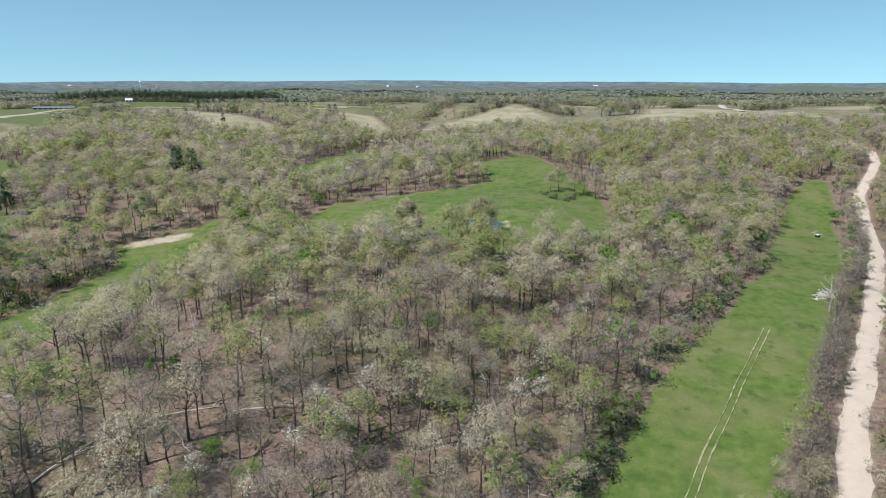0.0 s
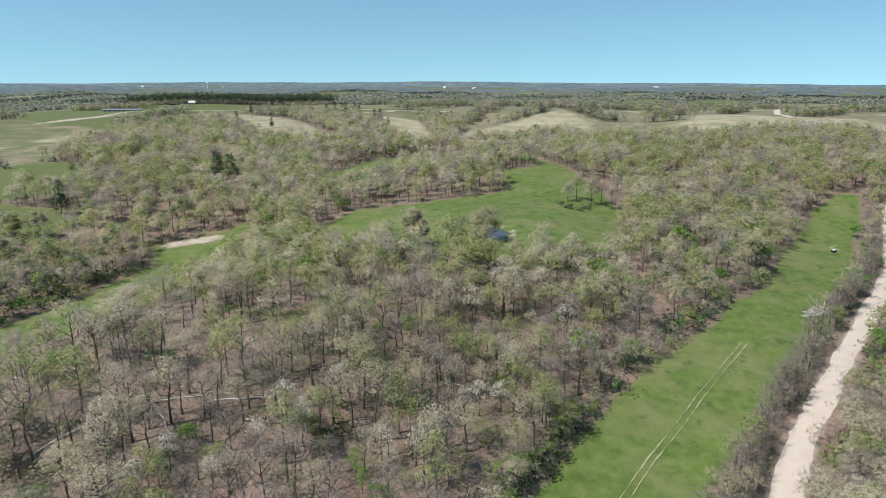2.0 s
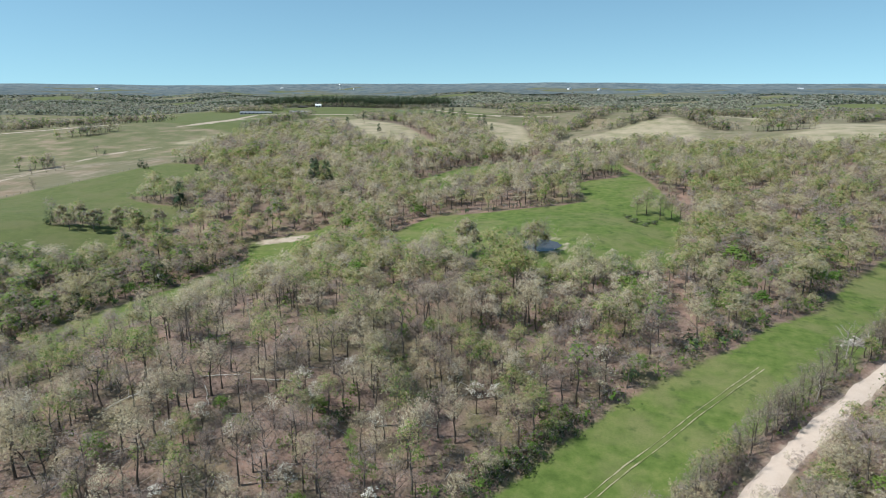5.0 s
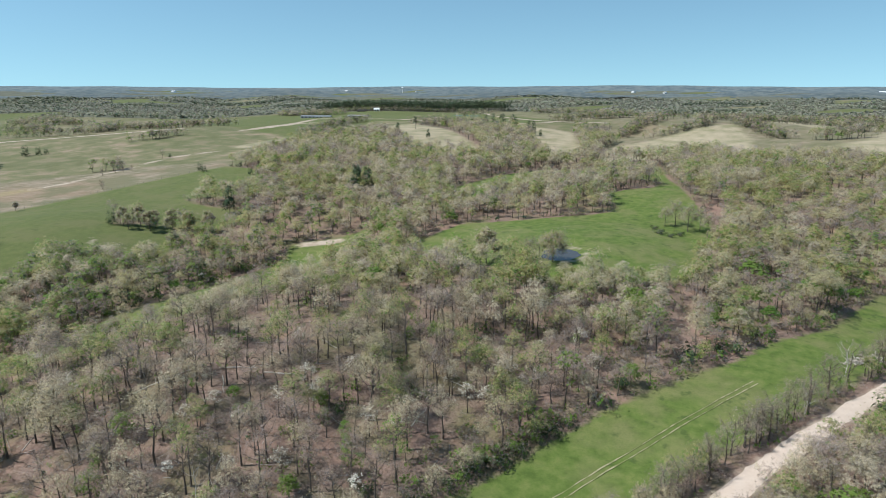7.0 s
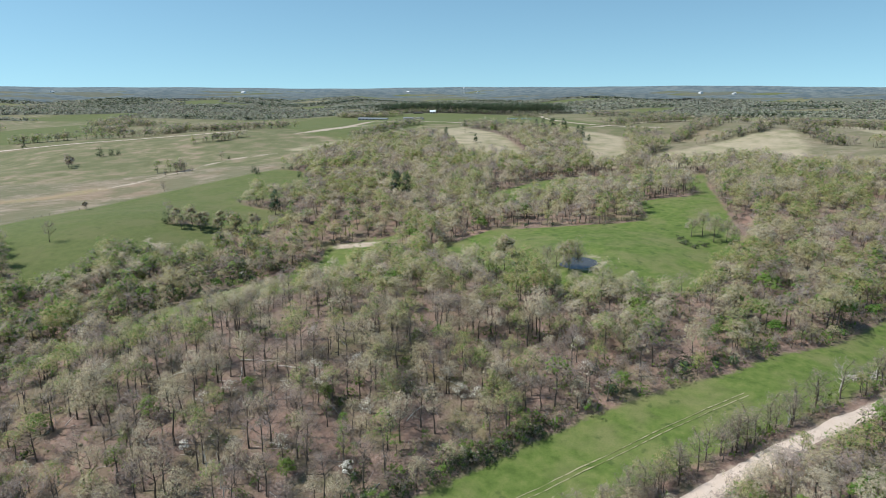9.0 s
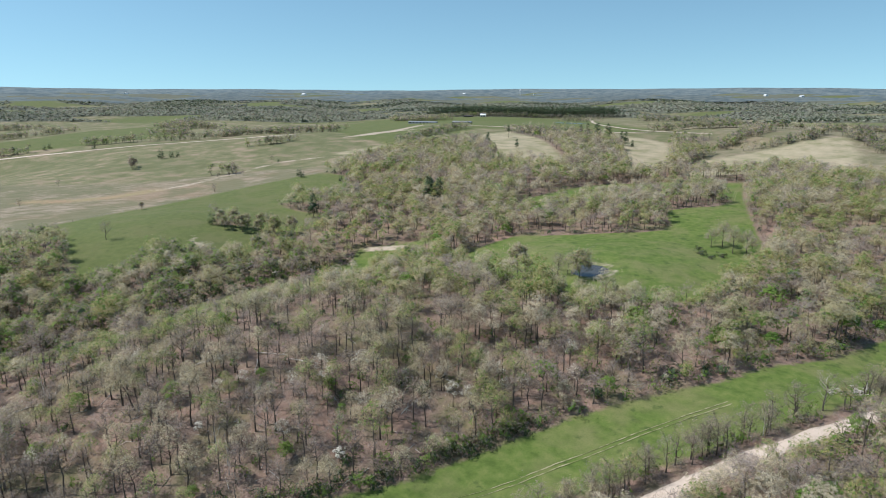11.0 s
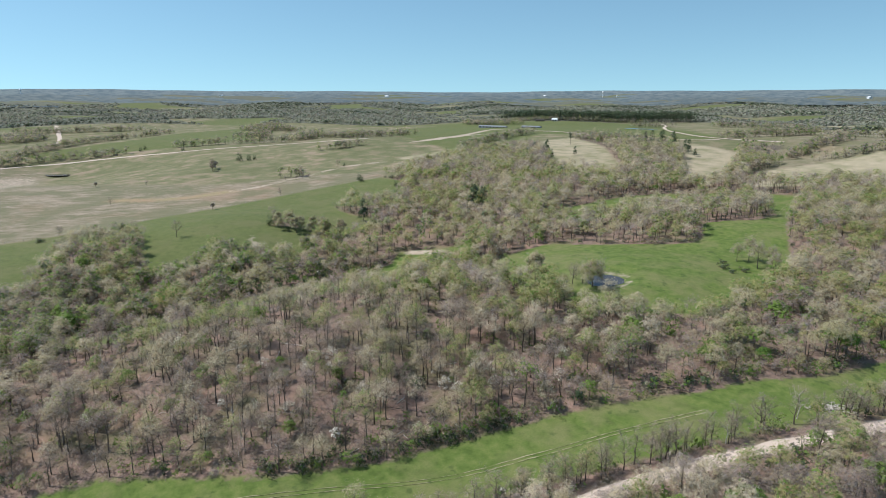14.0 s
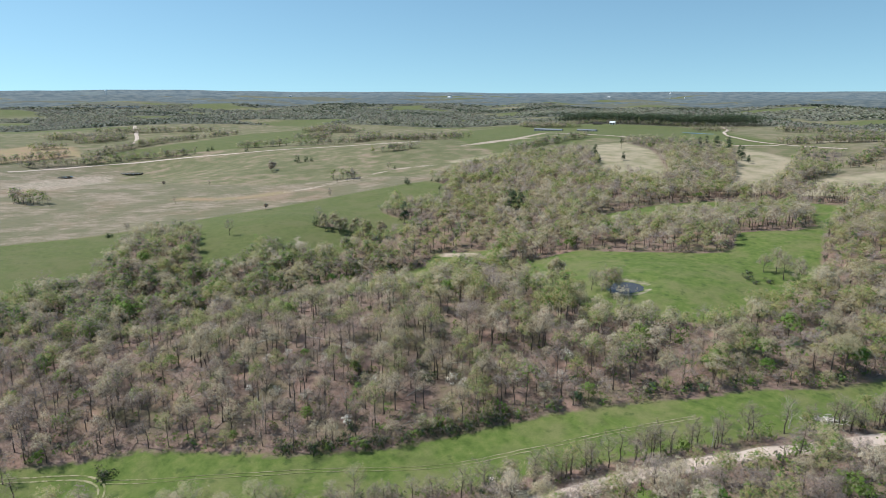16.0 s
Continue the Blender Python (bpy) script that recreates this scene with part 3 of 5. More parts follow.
def flakes(rng, centres, size, flat=0.0, face=1.0, outward=None, loose=0.5, plump=0.0):
    """One small triangle at each centre, turned at random but more often facing up and outwards."""
    n = len(centres)
    out = centres - centres.mean(0) if outward is None else outward
    out = out / (np.linalg.norm(out, axis=1)[:, None] + 1e-6)
    way = rng.normal(size=(n, 3)) * loose + face * (0.9 * out + [0, 0, 0.35 + flat])
    way /= np.linalg.norm(way, axis=1)[:, None]
    a = np.cross(way, rng.normal(size=(n, 3)))
    a /= np.linalg.norm(a, axis=1)[:, None] + 1e-9
    b = np.cross(way, a)
    s = (size * rng.uniform(0.6, 1.4, n))[:, None]
    v = np.stack([centres + a * s * 0.9, centres - a * s * 0.55 + b * s * (0.3 + 0.5 * plump), centres - a * s * 0.45 - b * s * (0.34 + 0.5 * plump)], 1).reshape(-1, 3)
    round_way = np.repeat(0.75 * out + 0.3 * way + [0, 0, 0.15 + flat], 3, axis=0)
    v = np.c_[v, round_way]
    return v, np.arange(3 * n).reshape(-1, 3)


def slivers(rng, starts, ways, length, width):
    """Thin twigs that run to a point."""
    n = len(starts)
    side = np.cross(ways, rng.normal(size=(n, 3)))
    side /= np.linalg.norm(side, axis=1)[:, None] + 1e-9
    long = (length * rng.uniform(0.6, 1.3, n))[:, None]
    v = np.stack([starts + side * width / 2, starts - side * width / 2, starts + ways * long], 1).reshape(-1, 3)
    face = np.cross(side, ways)
    face *= np.where(face[:, 2] < 0, -1, 1)[:, None]
    v = np.c_[v, np.repeat(face + [0, 0, 0.3], 3, axis=0)]
    return v, np.arange(3 * n).reshape(-1, 3)


def broadleaf(seed, tall, wide, base, twigs, leaves, leaf_size, twig_width, mix, limbs=7, sides=5, bark=WOOD, lobes=8, loose=0.45, fill=1.0, core=0, plump=0.0):
    """A deciduous tree in early spring. mix: shares of twig, bud, leaf and blossom among the crown's flakes."""
    rng = np.random.default_rng(seed)
    wood, crown = Pieces(), Pieces()
    lean = rng.normal(size=2) * 0.035 * tall
    heights = np.linspace(0, 0.72, 5) * tall
    spine = [np.array([lean[0] * (h / tall) ** 1.5 + rng.normal() * 0.012 * tall * (h > 0), lean[1] * (h / tall) ** 1.5 + rng.normal() * 0.012 * tall * (h > 0), h]) for h in heights]
    spine[0][2] = -0.5
    girth = 0.0155 * tall
    radius = [girth * k for k in (1.35, 0.9, 0.72, 0.5, 0.28)]
    if limbs:
        for k in range(4):
            wood.add(*tube(spine[k], spine[k + 1], radius[k], radius[k + 1], sides), bark)
    else:
        wood.add(*tube(spine[0], spine[3], radius[0], radius[3], 3), bark)
    tips, ways = [], []
    for k in range(max(limbs, 5)):
        h = base + (0.70 - base) * (k + rng.uniform(0, 0.9)) / max(limbs, 5)
        at = np.interp(h * tall, heights, [s[0] for s in spine]), np.interp(h * tall, heights, [s[1] for s in spine]), h * tall
        a = k * 2.4 + rng.uniform(-0.5, 0.5)
        reach = wide * (0.55 + 0.5 * math.sin(math.pi * min(1, (h - base + 0.16) / (0.95 - base)))) * rng.uniform(0.75, 1.15)
        end = np.array(at) + [reach * math.cos(a) * 0.72, reach * math.sin(a) * 0.72, tall * rng.uniform(0.12, 0.24)]
        bend = (np.array(at) + end) / 2 + [0, 0, -0.02 * tall] + rng.normal(size=3) * 0.02 * tall
        if limbs:
            wood.add(*tube(np.array(at), bend, girth * 0.42, girth * 0.27, 3), bark)
            wood.add(*tube(bend, end, girth * 0.27, girth * 0.1, 3), bark)
        for _ in range(3 if limbs else 2):
            s = bend + (end - bend) * rng.uniform(0.1, 1.0)
            w = (end - np.array(at)) / np.linalg.norm(end - np.array(at)) + rng.normal(size=3) * 0.55 + [0, 0, 0.25]
            w /= np.linalg.norm(w)
            e = s + w * reach * rng.uniform(0.3, 0.55)
            if limbs >= 6:
                wood.add(*tube(s, e, girth * 0.13, girth * 0.05, 3), bark)
            tips += [s, (s + e) / 2, e, e + w * 0.2 * reach]
            ways += [w, w, w, w]
    top = np.array([lean[0], lean[1], 0.74 * tall])
    for _ in range(3):
        tips.append(top + rng.normal(size=3) * [0.18 * wide, 0.18 * wide, 0.06 * tall])
        ways.append(np.array([0, 0, 1.0]))
    tips, ways = np.array(tips), np.array(ways)
    if twigs:
        k = rng.integers(len(tips), size=twigs)
        w = ways[k] + rng.normal(size=(twigs, 3)) * 0.6 + [0, 0, 0.35]
        w /= np.linalg.norm(w, axis=1)[:, None]
        crown.add(*slivers(rng, tips[k] + rng.normal(size=(twigs, 3)) * 0.07 * wide, w, 0.34 * wide, twig_width), SPROUT)
    # the crown is a heap of rounded domes; the flakes lie on their upper skins, with some inside
    count = lobes
    turn = np.arange(count) * 2.4 + rng.uniform(0, 6)
    rank = np.sqrt((np.arange(count) + 0.35) / count)
    out = wide * 0.74 * rank * rng.uniform(0.85, 1.12, count)
    level = base + 0.06 + (0.80 - base) * np.sqrt(1.05 - rank ** 2) * rng.uniform(0.72, 1.08, count)
    dome = np.stack([np.cos(turn) * out + lean[0] * 0.8, np.sin(turn) * out + lean[1] * 0.8, tall * level], 1)
    swell = fill * wide * rng.uniform(0.34, 0.5, count) * (7 / max(count, 5)) ** 0.33
    middle = np.array([lean[0] * 0.8, lean[1] * 0.8, tall * (base + 0.1)])
    if core:
        # close twigs inside, which let little light through
        k = rng.integers(count, size=core)
        way = rng.normal(size=(core, 3))
        way /= np.linalg.norm(way, axis=1)[:, None]
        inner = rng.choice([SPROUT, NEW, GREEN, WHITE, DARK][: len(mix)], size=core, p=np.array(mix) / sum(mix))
        crown.add(*flakes(rng, dome[k] + way * (swell[k] * rng.uniform(0.25, 0.75, core))[:, None], leaf_size * 1.7, outward=way + 0.5 * (dome[k] - middle) / wide, loose=0.35, plump=plump), inner)
    k = rng.integers(count, size=leaves)
    skin = rng.normal(size=(leaves, 3))
    skin /= np.linalg.norm(skin, axis=1)[:, None]
    skin[:, 2] = np.where(rng.uniform(size=leaves) < 0.85, np.abs(skin[:, 2]), skin[:, 2])
    deep = rng.uniform(0, 1, leaves) ** 0.3 * rng.uniform(0.88, 1.15, leaves)
    c = dome[k] + skin * (swell[k] * deep)[:, None] * [1, 1, 1.1]
    far_in = rng.uniform(size=leaves) < 0.12
    t = rng.integers(len(tips), size=leaves)
    c[far_in] = (tips[t] + rng.normal(size=(leaves, 3)) * 0.12 * wide)[far_in]
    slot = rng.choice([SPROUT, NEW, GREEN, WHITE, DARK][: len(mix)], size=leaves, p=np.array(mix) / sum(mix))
    crown.add(*flakes(rng, c, leaf_size, outward=0.65 * skin + 0.7 * (c - middle) / wide, loose=loose, plump=plump), slot)
    return wood.arrays(), crown.arrays()


def conifer(seed, tall, wide, base, leaves, leaf_size, sides=5, tip=0.25):
    """A dark evergreen with a ragged cone or dome of needles."""
    rng = np.random.default_rng(seed)
    wood, crown = Pieces(), Pieces()
    wood.add(*tube(np.array([0, 0, -0.5]), np.array([0, 0, 0.9 * tall]), 0.016 * tall, 0.004 * tall, sides), WOOD)
    boughs = max(8, leaves // 14)
    h = base + (1 - base) * rng.uniform(0, 1, boughs) ** 0.9
    a, k = rng.uniform(0, 2 * math.pi, boughs), rng.integers(boughs, size=leaves)
    reach = wide * (tip + (1 - tip) * (1 - (h - base) / (1 - base))) * rng.uniform(0.7, 1.15, boughs)
    out = rng.uniform(0.15, 1, leaves) ** 0.6
    c = np.stack([np.cos(a[k]) * reach[k] * out, np.sin(a[k]) * reach[k] * out, h[k] * tall - 0.08 * tall * out * (1 - tip)], 1)
    crown.add(*flakes(rng, c + rng.normal(size=(leaves, 3)) * 0.09 * wide, leaf_size, 0.4), DARK)
    return wood.arrays(), crown.arrays()


def shrub(seed, tall, wide, leaves, leaf_size, slot_mix, flat=0.0, plump=0.0):
    rng = np.random.default_rng(seed)
    wood, crown = Pieces(), Pieces()
    for k in range(5):
        a = k * 1.26 + rng.uniform(-0.4, 0.4)
        wood.add(*tube(np.array([0.1 * math.cos(a), 0.1 * math.sin(a), -0.3]), np.array([0.5 * wide * math.cos(a), 0.5 * wide * math.sin(a), tall * rng.uniform(0.5, 0.8)]), 0.035, 0.012, 3), WOOD)
    lobes = rng.normal(size=(7, 3)) * [0.45 * wide, 0.45 * wide, 0.16 * tall] + [0, 0, 0.5 * tall]
    c = lobes[rng.integers(7, size=leaves)] + rng.normal(size=(leaves, 3)) * [0.24 * wide, 0.24 * wide, 0.16 * tall]
    c[:, 2] = np.abs(c[:, 2])
    keys, shares = zip(*slot_mix.items())
    crown.add(*flakes(rng, c, leaf_size, flat, plump=plump), rng.choice(keys, size=leaves, p=np.array(shares) / sum(shares)))
    return wood.arrays(), crown.arrays()


BARE, BUDDING, YELLOW, FRESH = (0.95, 0.05, 0, 0), (0.08, 0.92, 0, 0), (0.03, 0.83, 0.14, 0), (0.02, 0.18, 0.80, 0)
# darker, greener mix, which also stands in for shade on the creek bank
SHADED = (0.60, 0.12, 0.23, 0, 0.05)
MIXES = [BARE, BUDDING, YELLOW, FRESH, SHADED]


def joined(pair):
    (v, f, m), (v2, f2, m2) = pair
    return np.concatenate([v, v2]), np.concatenate([f, f2 + len(v)]), np.concatenate([m, m2])


def stand(name, places, models, label, category="woods", low=9.0):
    """One mesh of many plants. places: rows of x, y, which model, size, tint."""
    verts, tris, mats, tints, n = [], [], [], [], 0
    rng = np.random.default_rng(len(places) + 5)
    ground = height(places[:, 0], places[:, 1])
    turns = rng.uniform(0, 2 * math.pi, len(places))
    for k in range(len(models)):
        rows = np.flatnonzero(places[:, 2].astype(int) == k)
        if not len(rows):
            continue
        v, f, m = models[k]
        c, s, size = np.cos(turns[rows])[:, None], np.sin(turns[rows])[:, None], places[rows, 3][:, None]
        x = (v[:, 0] * c - v[:, 1] * s) * size + places[rows, 0][:, None]
        y = (v[:, 0] * s + v[:, 1] * c) * size + places[rows, 1][:, None]
        z = v[:, 2] * np.minimum(size, low) * rng.uniform(0.88, 1.14, (len(rows), 1)) + ground[rows][:, None]
        nx, ny = v[:, 3] * c - v[:, 4] * s, v[:, 3] * s + v[:, 4] * c
        verts.append(np.stack([x, y, z, nx, ny, np.broadcast_to(v[:, 5], x.shape)], 2).reshape(-1, 6).astype(np.float32))
        tris.append((f[None] + (np.arange(len(rows)) * len(v))[:, None, None]).reshape(-1, 3) + n)
        mats.append(np.tile(m, len(rows)))
        tints.append(np.repeat(places[rows, 4], len(v)))
        n += len(rows) * len(v)
    me = linear_mesh(name, np.concatenate(verts), np.concatenate(tris), PLANT_SLOTS, np.concatenate(mats), np.concatenate(tints))
    return tagged(new(name, me), label, category, kind="stuff")


def plant_thing(name, pair, label, category="tree", group="", tint=0.5):
    """A plant as a thing of its own: an Empty at its foot with trunk and crown."""
    root = tagged(new(name), label, category, group)
    for part_name, (v, f, m) in zip(("trunk", "crown"), pair):
        me = linear_mesh(part_name, v, f, PLANT_SLOTS, m, np.full(len(v), tint))
        me.attributes.new("spread", "FLOAT", "POINT").data.foreach_set("value", np.full(len(v), 0.45, np.float32))
        new(part_name, me).parent = root
    return root


def foot(x, y, turn=0.0, size=1.0):
    return pose(x, y, float(height(x, y)), 0, 0, turn) @ Matrix.Scale(size, 4)


def wooded(x, y):
    """Where trees stand: above zero in the woods."""
    inside = -open_land(x, y) - 1.0
    for line, half in HEDGES:
        inside = np.maximum(inside, half - along(line, x, y))
    inside = np.where(np.hypot(x, y) > 1500, np.minimum(inside, -far_patch(x, y)), inside)
    return np.minimum(inside, along(ROAD, x, y) - 5.2)


def scatter(seed, x0, x1, y0, y1, gap):
    rng = np.random.default_rng(seed)
    gx, gy = np.meshgrid(np.arange(x0, x1, gap), np.arange(y0, y1, gap))
    gx = gx + np.where(np.arange(len(gy))[:, None] % 2, gap / 2, 0)
    x, y = gx.ravel() + rng.uniform(-0.46, 0.46, gx.size) * gap, gy.ravel() + rng.uniform(-0.46, 0.46, gx.size) * gap
    keep = (x < 0.66 * y + 45) & (y > -70 + (180 - x) * 0.169)
    return x[keep], y[keep], rng


def kinds(x, y, rng):
    """Which mix each tree has: 0 bare, 1 budding, 2 yellow-green, 3 fresh green."""
    p = patchy(x, y, 26) * 0.5 + rng.normal(size=len(x)) * 0.65 + 0.15 + 0.15 * (np.hypot(x, y) > 240) + 0.1 * ((x < -65) & (y < 180)) - 0.7 * ((x < -42) & (x > -132) & (y < 68))
    p = p - 0.12 * ((x < -132) & (x > -330) & (y < 300) & (y > -50)) - 0.12 * ((x > 85) & (y > 180) & (y < 600)) + 0.25 * ((x > -70) & (x < 70) & (y > 175) & (y < 270))
    k = np.where(p < -0.15, 0, np.where(p < 0.5, 1, 2))
    leafy = np.where(np.hypot(x, y) > 280, 0.012, 0.035 + 0.05 * (patchy(x, y, 40, 3) > 0.6))
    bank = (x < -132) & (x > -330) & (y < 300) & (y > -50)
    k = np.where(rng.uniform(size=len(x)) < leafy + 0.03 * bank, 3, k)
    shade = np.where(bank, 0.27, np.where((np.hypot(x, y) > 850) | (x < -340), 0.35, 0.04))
    return np.where(rng.uniform(size=len(x)) < shade, 4, k)


def tints(x, y, kind, rng, scale):
    """Colour of each tree along its material's range: buds pale, new leaves yellow-green, the creek side dull, partly
    for its shade.
    """
    base = np.choose(kind, [0.5, 0.3, 0.86, 0.5, 0.3])
    bank = (x < -132) & (x > -330) & (y < 300) & (y > -50)
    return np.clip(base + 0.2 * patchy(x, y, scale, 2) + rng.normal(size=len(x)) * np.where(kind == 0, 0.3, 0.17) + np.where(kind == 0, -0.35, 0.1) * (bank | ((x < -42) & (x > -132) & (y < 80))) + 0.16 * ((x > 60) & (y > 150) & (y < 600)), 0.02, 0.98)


VARIANTS = 3


def models(seed, **how):
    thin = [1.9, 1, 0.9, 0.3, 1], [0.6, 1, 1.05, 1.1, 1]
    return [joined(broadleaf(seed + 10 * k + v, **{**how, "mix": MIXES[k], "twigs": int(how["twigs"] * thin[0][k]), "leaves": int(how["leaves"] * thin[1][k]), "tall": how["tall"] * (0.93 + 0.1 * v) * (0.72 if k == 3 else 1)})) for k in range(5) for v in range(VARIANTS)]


NEAR_MIDDLE = (-15.0, 88.0)
# oaks that stand out in the foreground: place, kind (0 bare, 1 budding, 2 yellow-green), size
MARKED = [(-71, 80, 1, 0.9), (-63, 81, 0, 0.8), (-59, 86, 0, 0.95), (-46, 93, 1, 0.9), (-37, 100, 0, 0.9), (-16, 114, 0, 1.0), (-31, 124, 1, 1.0), (-23, 132, 1, 1.05),
          (-26, 146, 0, 1.0), (4, 143, 0, 1.0), (1, 161, 1, 0.95), (6, 172, 0, 1.1), (20, 172, 1, 1.1), (39, 158, 0, 0.95), (30, 151, 1, 1.0), (36, 142, 0, 0.9), (30, 131, 1, 0.8),
          (-7, 83, 0, 0.9), (-74, 40, 1, 0.85), (-84, 47, 0, 0.8), (-72, 34, 0, 0.7), (-44, 42, 0, 0.85), (-41, 33, 0, 0.8), (-57, 22, 1, 0.9), (0, 67, 0, 0.9), (-15, 65, 0, 0.9),
          (-24, 125, 0, 1.05), (-34, 112, 0, 0.9), (-48, 113, 1, 0.95), (-46, 106, 0, 0.85), (-40, 110, 0, 0.9), (-61, 92, 0, 0.9), (-56, 92, 1, 0.75), (-50, 100, 0, 0.9), (-56, 101, 1, 0.85),
          (-72, 91, 1, 0.9), (-20, 95, 0, 0.8), (-72, 118, 1, 0.95), (-60, 124, 1, 1.0), (-38, 119, 2, 1.15), (-43, 122, 2, 1.0), (-14, 132, 2, 0.9), (-30, 128, 2, 0.9), (-48, 128, 2, 0.95)]
CLEAR = (-62.0, 57.0, 8.5)
x, y, rng = scatter(11, -330, 330, -40, 335, 6.0)
inside = wooded(x, y)
thin = patchy(x, y, 33, 1.0) + 0.35 * rng.normal(size=len(x)) + 1.2 * np.exp(-((x - 64) ** 2 + (y - 190) ** 2) / 30**2)
glade = np.maximum(np.exp(-(((x + 15) / 70) ** 2 + ((y - 105) / 50) ** 2)), np.exp(-(((x - 50) / 62) ** 2 + ((y - 178) / 45) ** 2)))
keep = (inside > 0) & (thin > -0.85 - 0.3 * (x > 20) + 0.3 * glade - 0.4 * (inside < 7)) & (rng.uniform(size=len(x)) < 1 - 0.14 * glade)
keep &= (np.hypot(x - 70, y) < 330) & ((np.hypot(x - NEAR_MIDDLE[0], y - NEAR_MIDDLE[1]) < 70) | ((x < -45) & (y < 170)) | ((x < -132) & (y < 300)) | (rng.uniform(size=len(x)) < 0.74 - 0.12 * glade))
for a, b, *_ in MARKED:
    keep &= np.hypot(x - a, y - b) > 3.6
keep &= np.hypot(x - CLEAR[0], y - CLEAR[1]) > CLEAR[2]
x, y = x[keep], y[keep]
kind = kinds(x, y, rng)
size = (0.58 + 0.62 * rng.uniform(size=len(x)) ** 0.8) * np.where(inside[keep] < 5, 0.75, 1.0) * (1 + 0.08 * patchy(x, y, 20, 5)) * np.where((x < -82) & (x > -130) & (y < 275), np.where(y < 105, 0.85, 0.66), 1.0)
tint = tints(x, y, kind, rng, 30)
order = np.argsort(np.hypot(x - NEAR_MIDDLE[0], y - NEAR_MIDDLE[1]))
single, rest = order[:275], order[275:]
back = rest[np.hypot(x[rest] - 70, y[rest]) > 235]
rest = rest[np.hypot(x[rest] - 70, y[rest]) <= 235]
LABELS = ["leafless grey-brown oak with fine bare twigs", "oak with pale olive buds over dark trunk", "tall oak with yellow-green new leaves", "young tree in bright fresh green leaf"]
NAMES = ["bare_oak_tree", "budding_oak_tree", "leafing_oak_tree", "sapling_tree"]
originals = {}
for i in single:
    MARKED.append((x[i], y[i], min(3, int(kind[i])), size[i]))
for ax, ay, k, grown in MARKED:
    key = (k, int(rng.integers(4)))
    if key not in originals:
        k, v = key
        pair = broadleaf(900 + 10 * k + v, (13.6 + 0.9 * v) * (0.5 if k == 3 else 1), (4.0 + 0.4 * v) * (0.75 if k == 3 else 1), 0.36 if k < 3 else 0.1, (760, 420, 340, 80)[k], (560, 900, 1000, 1000)[k], 0.33, 0.045, MIXES[k], limbs=10, lobes=11, plump=0.8)
        originals[key] = plant_thing(NAMES[k], pair, LABELS[k], group="foreground oaks", tint=((0.5, 0.28, 0.85, 0.5)[k] + 0.06 * (v - 1.5)))
        originals[key].matrix_basis = foot(ax, ay, rng.uniform(0, 360), grown)
        originals[key].scale = (grown,) * 3
        continue
    made = copy_thing(originals[key], pose(0, 0, 0))
    made.location = (ax, ay, float(height(ax, ay)))
    made.rotation_euler = (0, 0, rng.uniform(0, 2 * math.pi))
    made.scale = (grown, grown, grown * rng.uniform(0.9, 1.12))


def rows(x, y, kind, size, tint, rng):
    return np.stack([x, y, kind * VARIANTS + rng.integers(VARIANTS, size=len(x)), size, tint], 1)


near_models = models(100, tall=14.2, wide=4.8, base=0.32, twigs=190, leaves=540, leaf_size=0.55, twig_width=0.065, limbs=5, sides=4, lobes=7, fill=1.05, core=16, plump=0.9)
stand("near_woods", rows(x[rest], y[rest], kind[rest], size[rest], tint[rest], rng), near_models, "open oak woods, half bare, half in bud")
held = rows(x[back], y[back], kind[back], size[back] * 1.02, tint[back], rng)

# middle distance
x, y, rng = scatter(12, -700, 640, -40, 790, 7.1)
inside = wooded(x, y)
keep = (inside > 0) & (np.hypot(x - 70, y) >= 330) & (np.hypot(x - 70, y) < 800) & (patchy(x, y, 45, 7) + 0.4 * rng.normal(size=len(x)) > -0.95)
x, y, inside = x[keep], y[keep], inside[keep]
kind = kinds(x, y, rng)
size = rng.uniform(0.78, 1.18, len(x)) * np.where(inside < 4, 0.8, 1.0)
tint = tints(x, y, kind, rng, 42)
mid_models = models(200, tall=13.8, wide=5.3, base=0.3, twigs=12, leaves=255, leaf_size=0.78, twig_width=0.12, limbs=0, lobes=6, loose=0.3, fill=1.12, core=18, plump=1.1)
mid_label = "dense grey-brown and olive spring woods on the slopes"
far_half = np.hypot(x - 70, y) > 520
mid_rows = rows(x, y, kind, size, tint, rng)
stand("middle_woods", np.concatenate([held, mid_rows[~far_half]]), mid_models, mid_label)
low_models = models(250, tall=13.8, wide=5.4, base=0.3, twigs=4, leaves=135, leaf_size=1.05, twig_width=0.16, limbs=0, lobes=5, loose=0.3, fill=1.12, core=10, plump=1.1)
stand("hillside_woods", mid_rows[far_half], low_models, mid_label)

# far
x, y, rng = scatter(13, -1600, 1300, -40, 1600, 8.6)
inside = wooded(x, y)
keep = (inside > 0) & (np.hypot(x - 70, y) >= 800) & (np.hypot(x, y) < 1500)
x, y = x[keep], y[keep]
kind = kinds(x, y, rng)
for line, half in HEDGES:
    d = np.array(line, float)
    s = np.r_[0, np.cumsum(np.hypot(*np.diff(d, axis=0).T))]
    at = rng.uniform(0, s[-1], int(s[-1] * max(0.42, half / 24)))
    x = np.r_[x, np.interp(at, s, d[:, 0]) + np.clip(rng.normal(size=len(at)) * 0.5, -1, 1) * half]
    y = np.r_[y, np.interp(at, s, d[:, 1]) + np.clip(rng.normal(size=len(at)) * 0.5, -1, 1) * half]
    kind = np.r_[kind, rng.choice([0, 1, 4], size=len(at), p=[0.22, 0.13, 0.65])]
size = rng.uniform(0.55, 1.1, len(x))
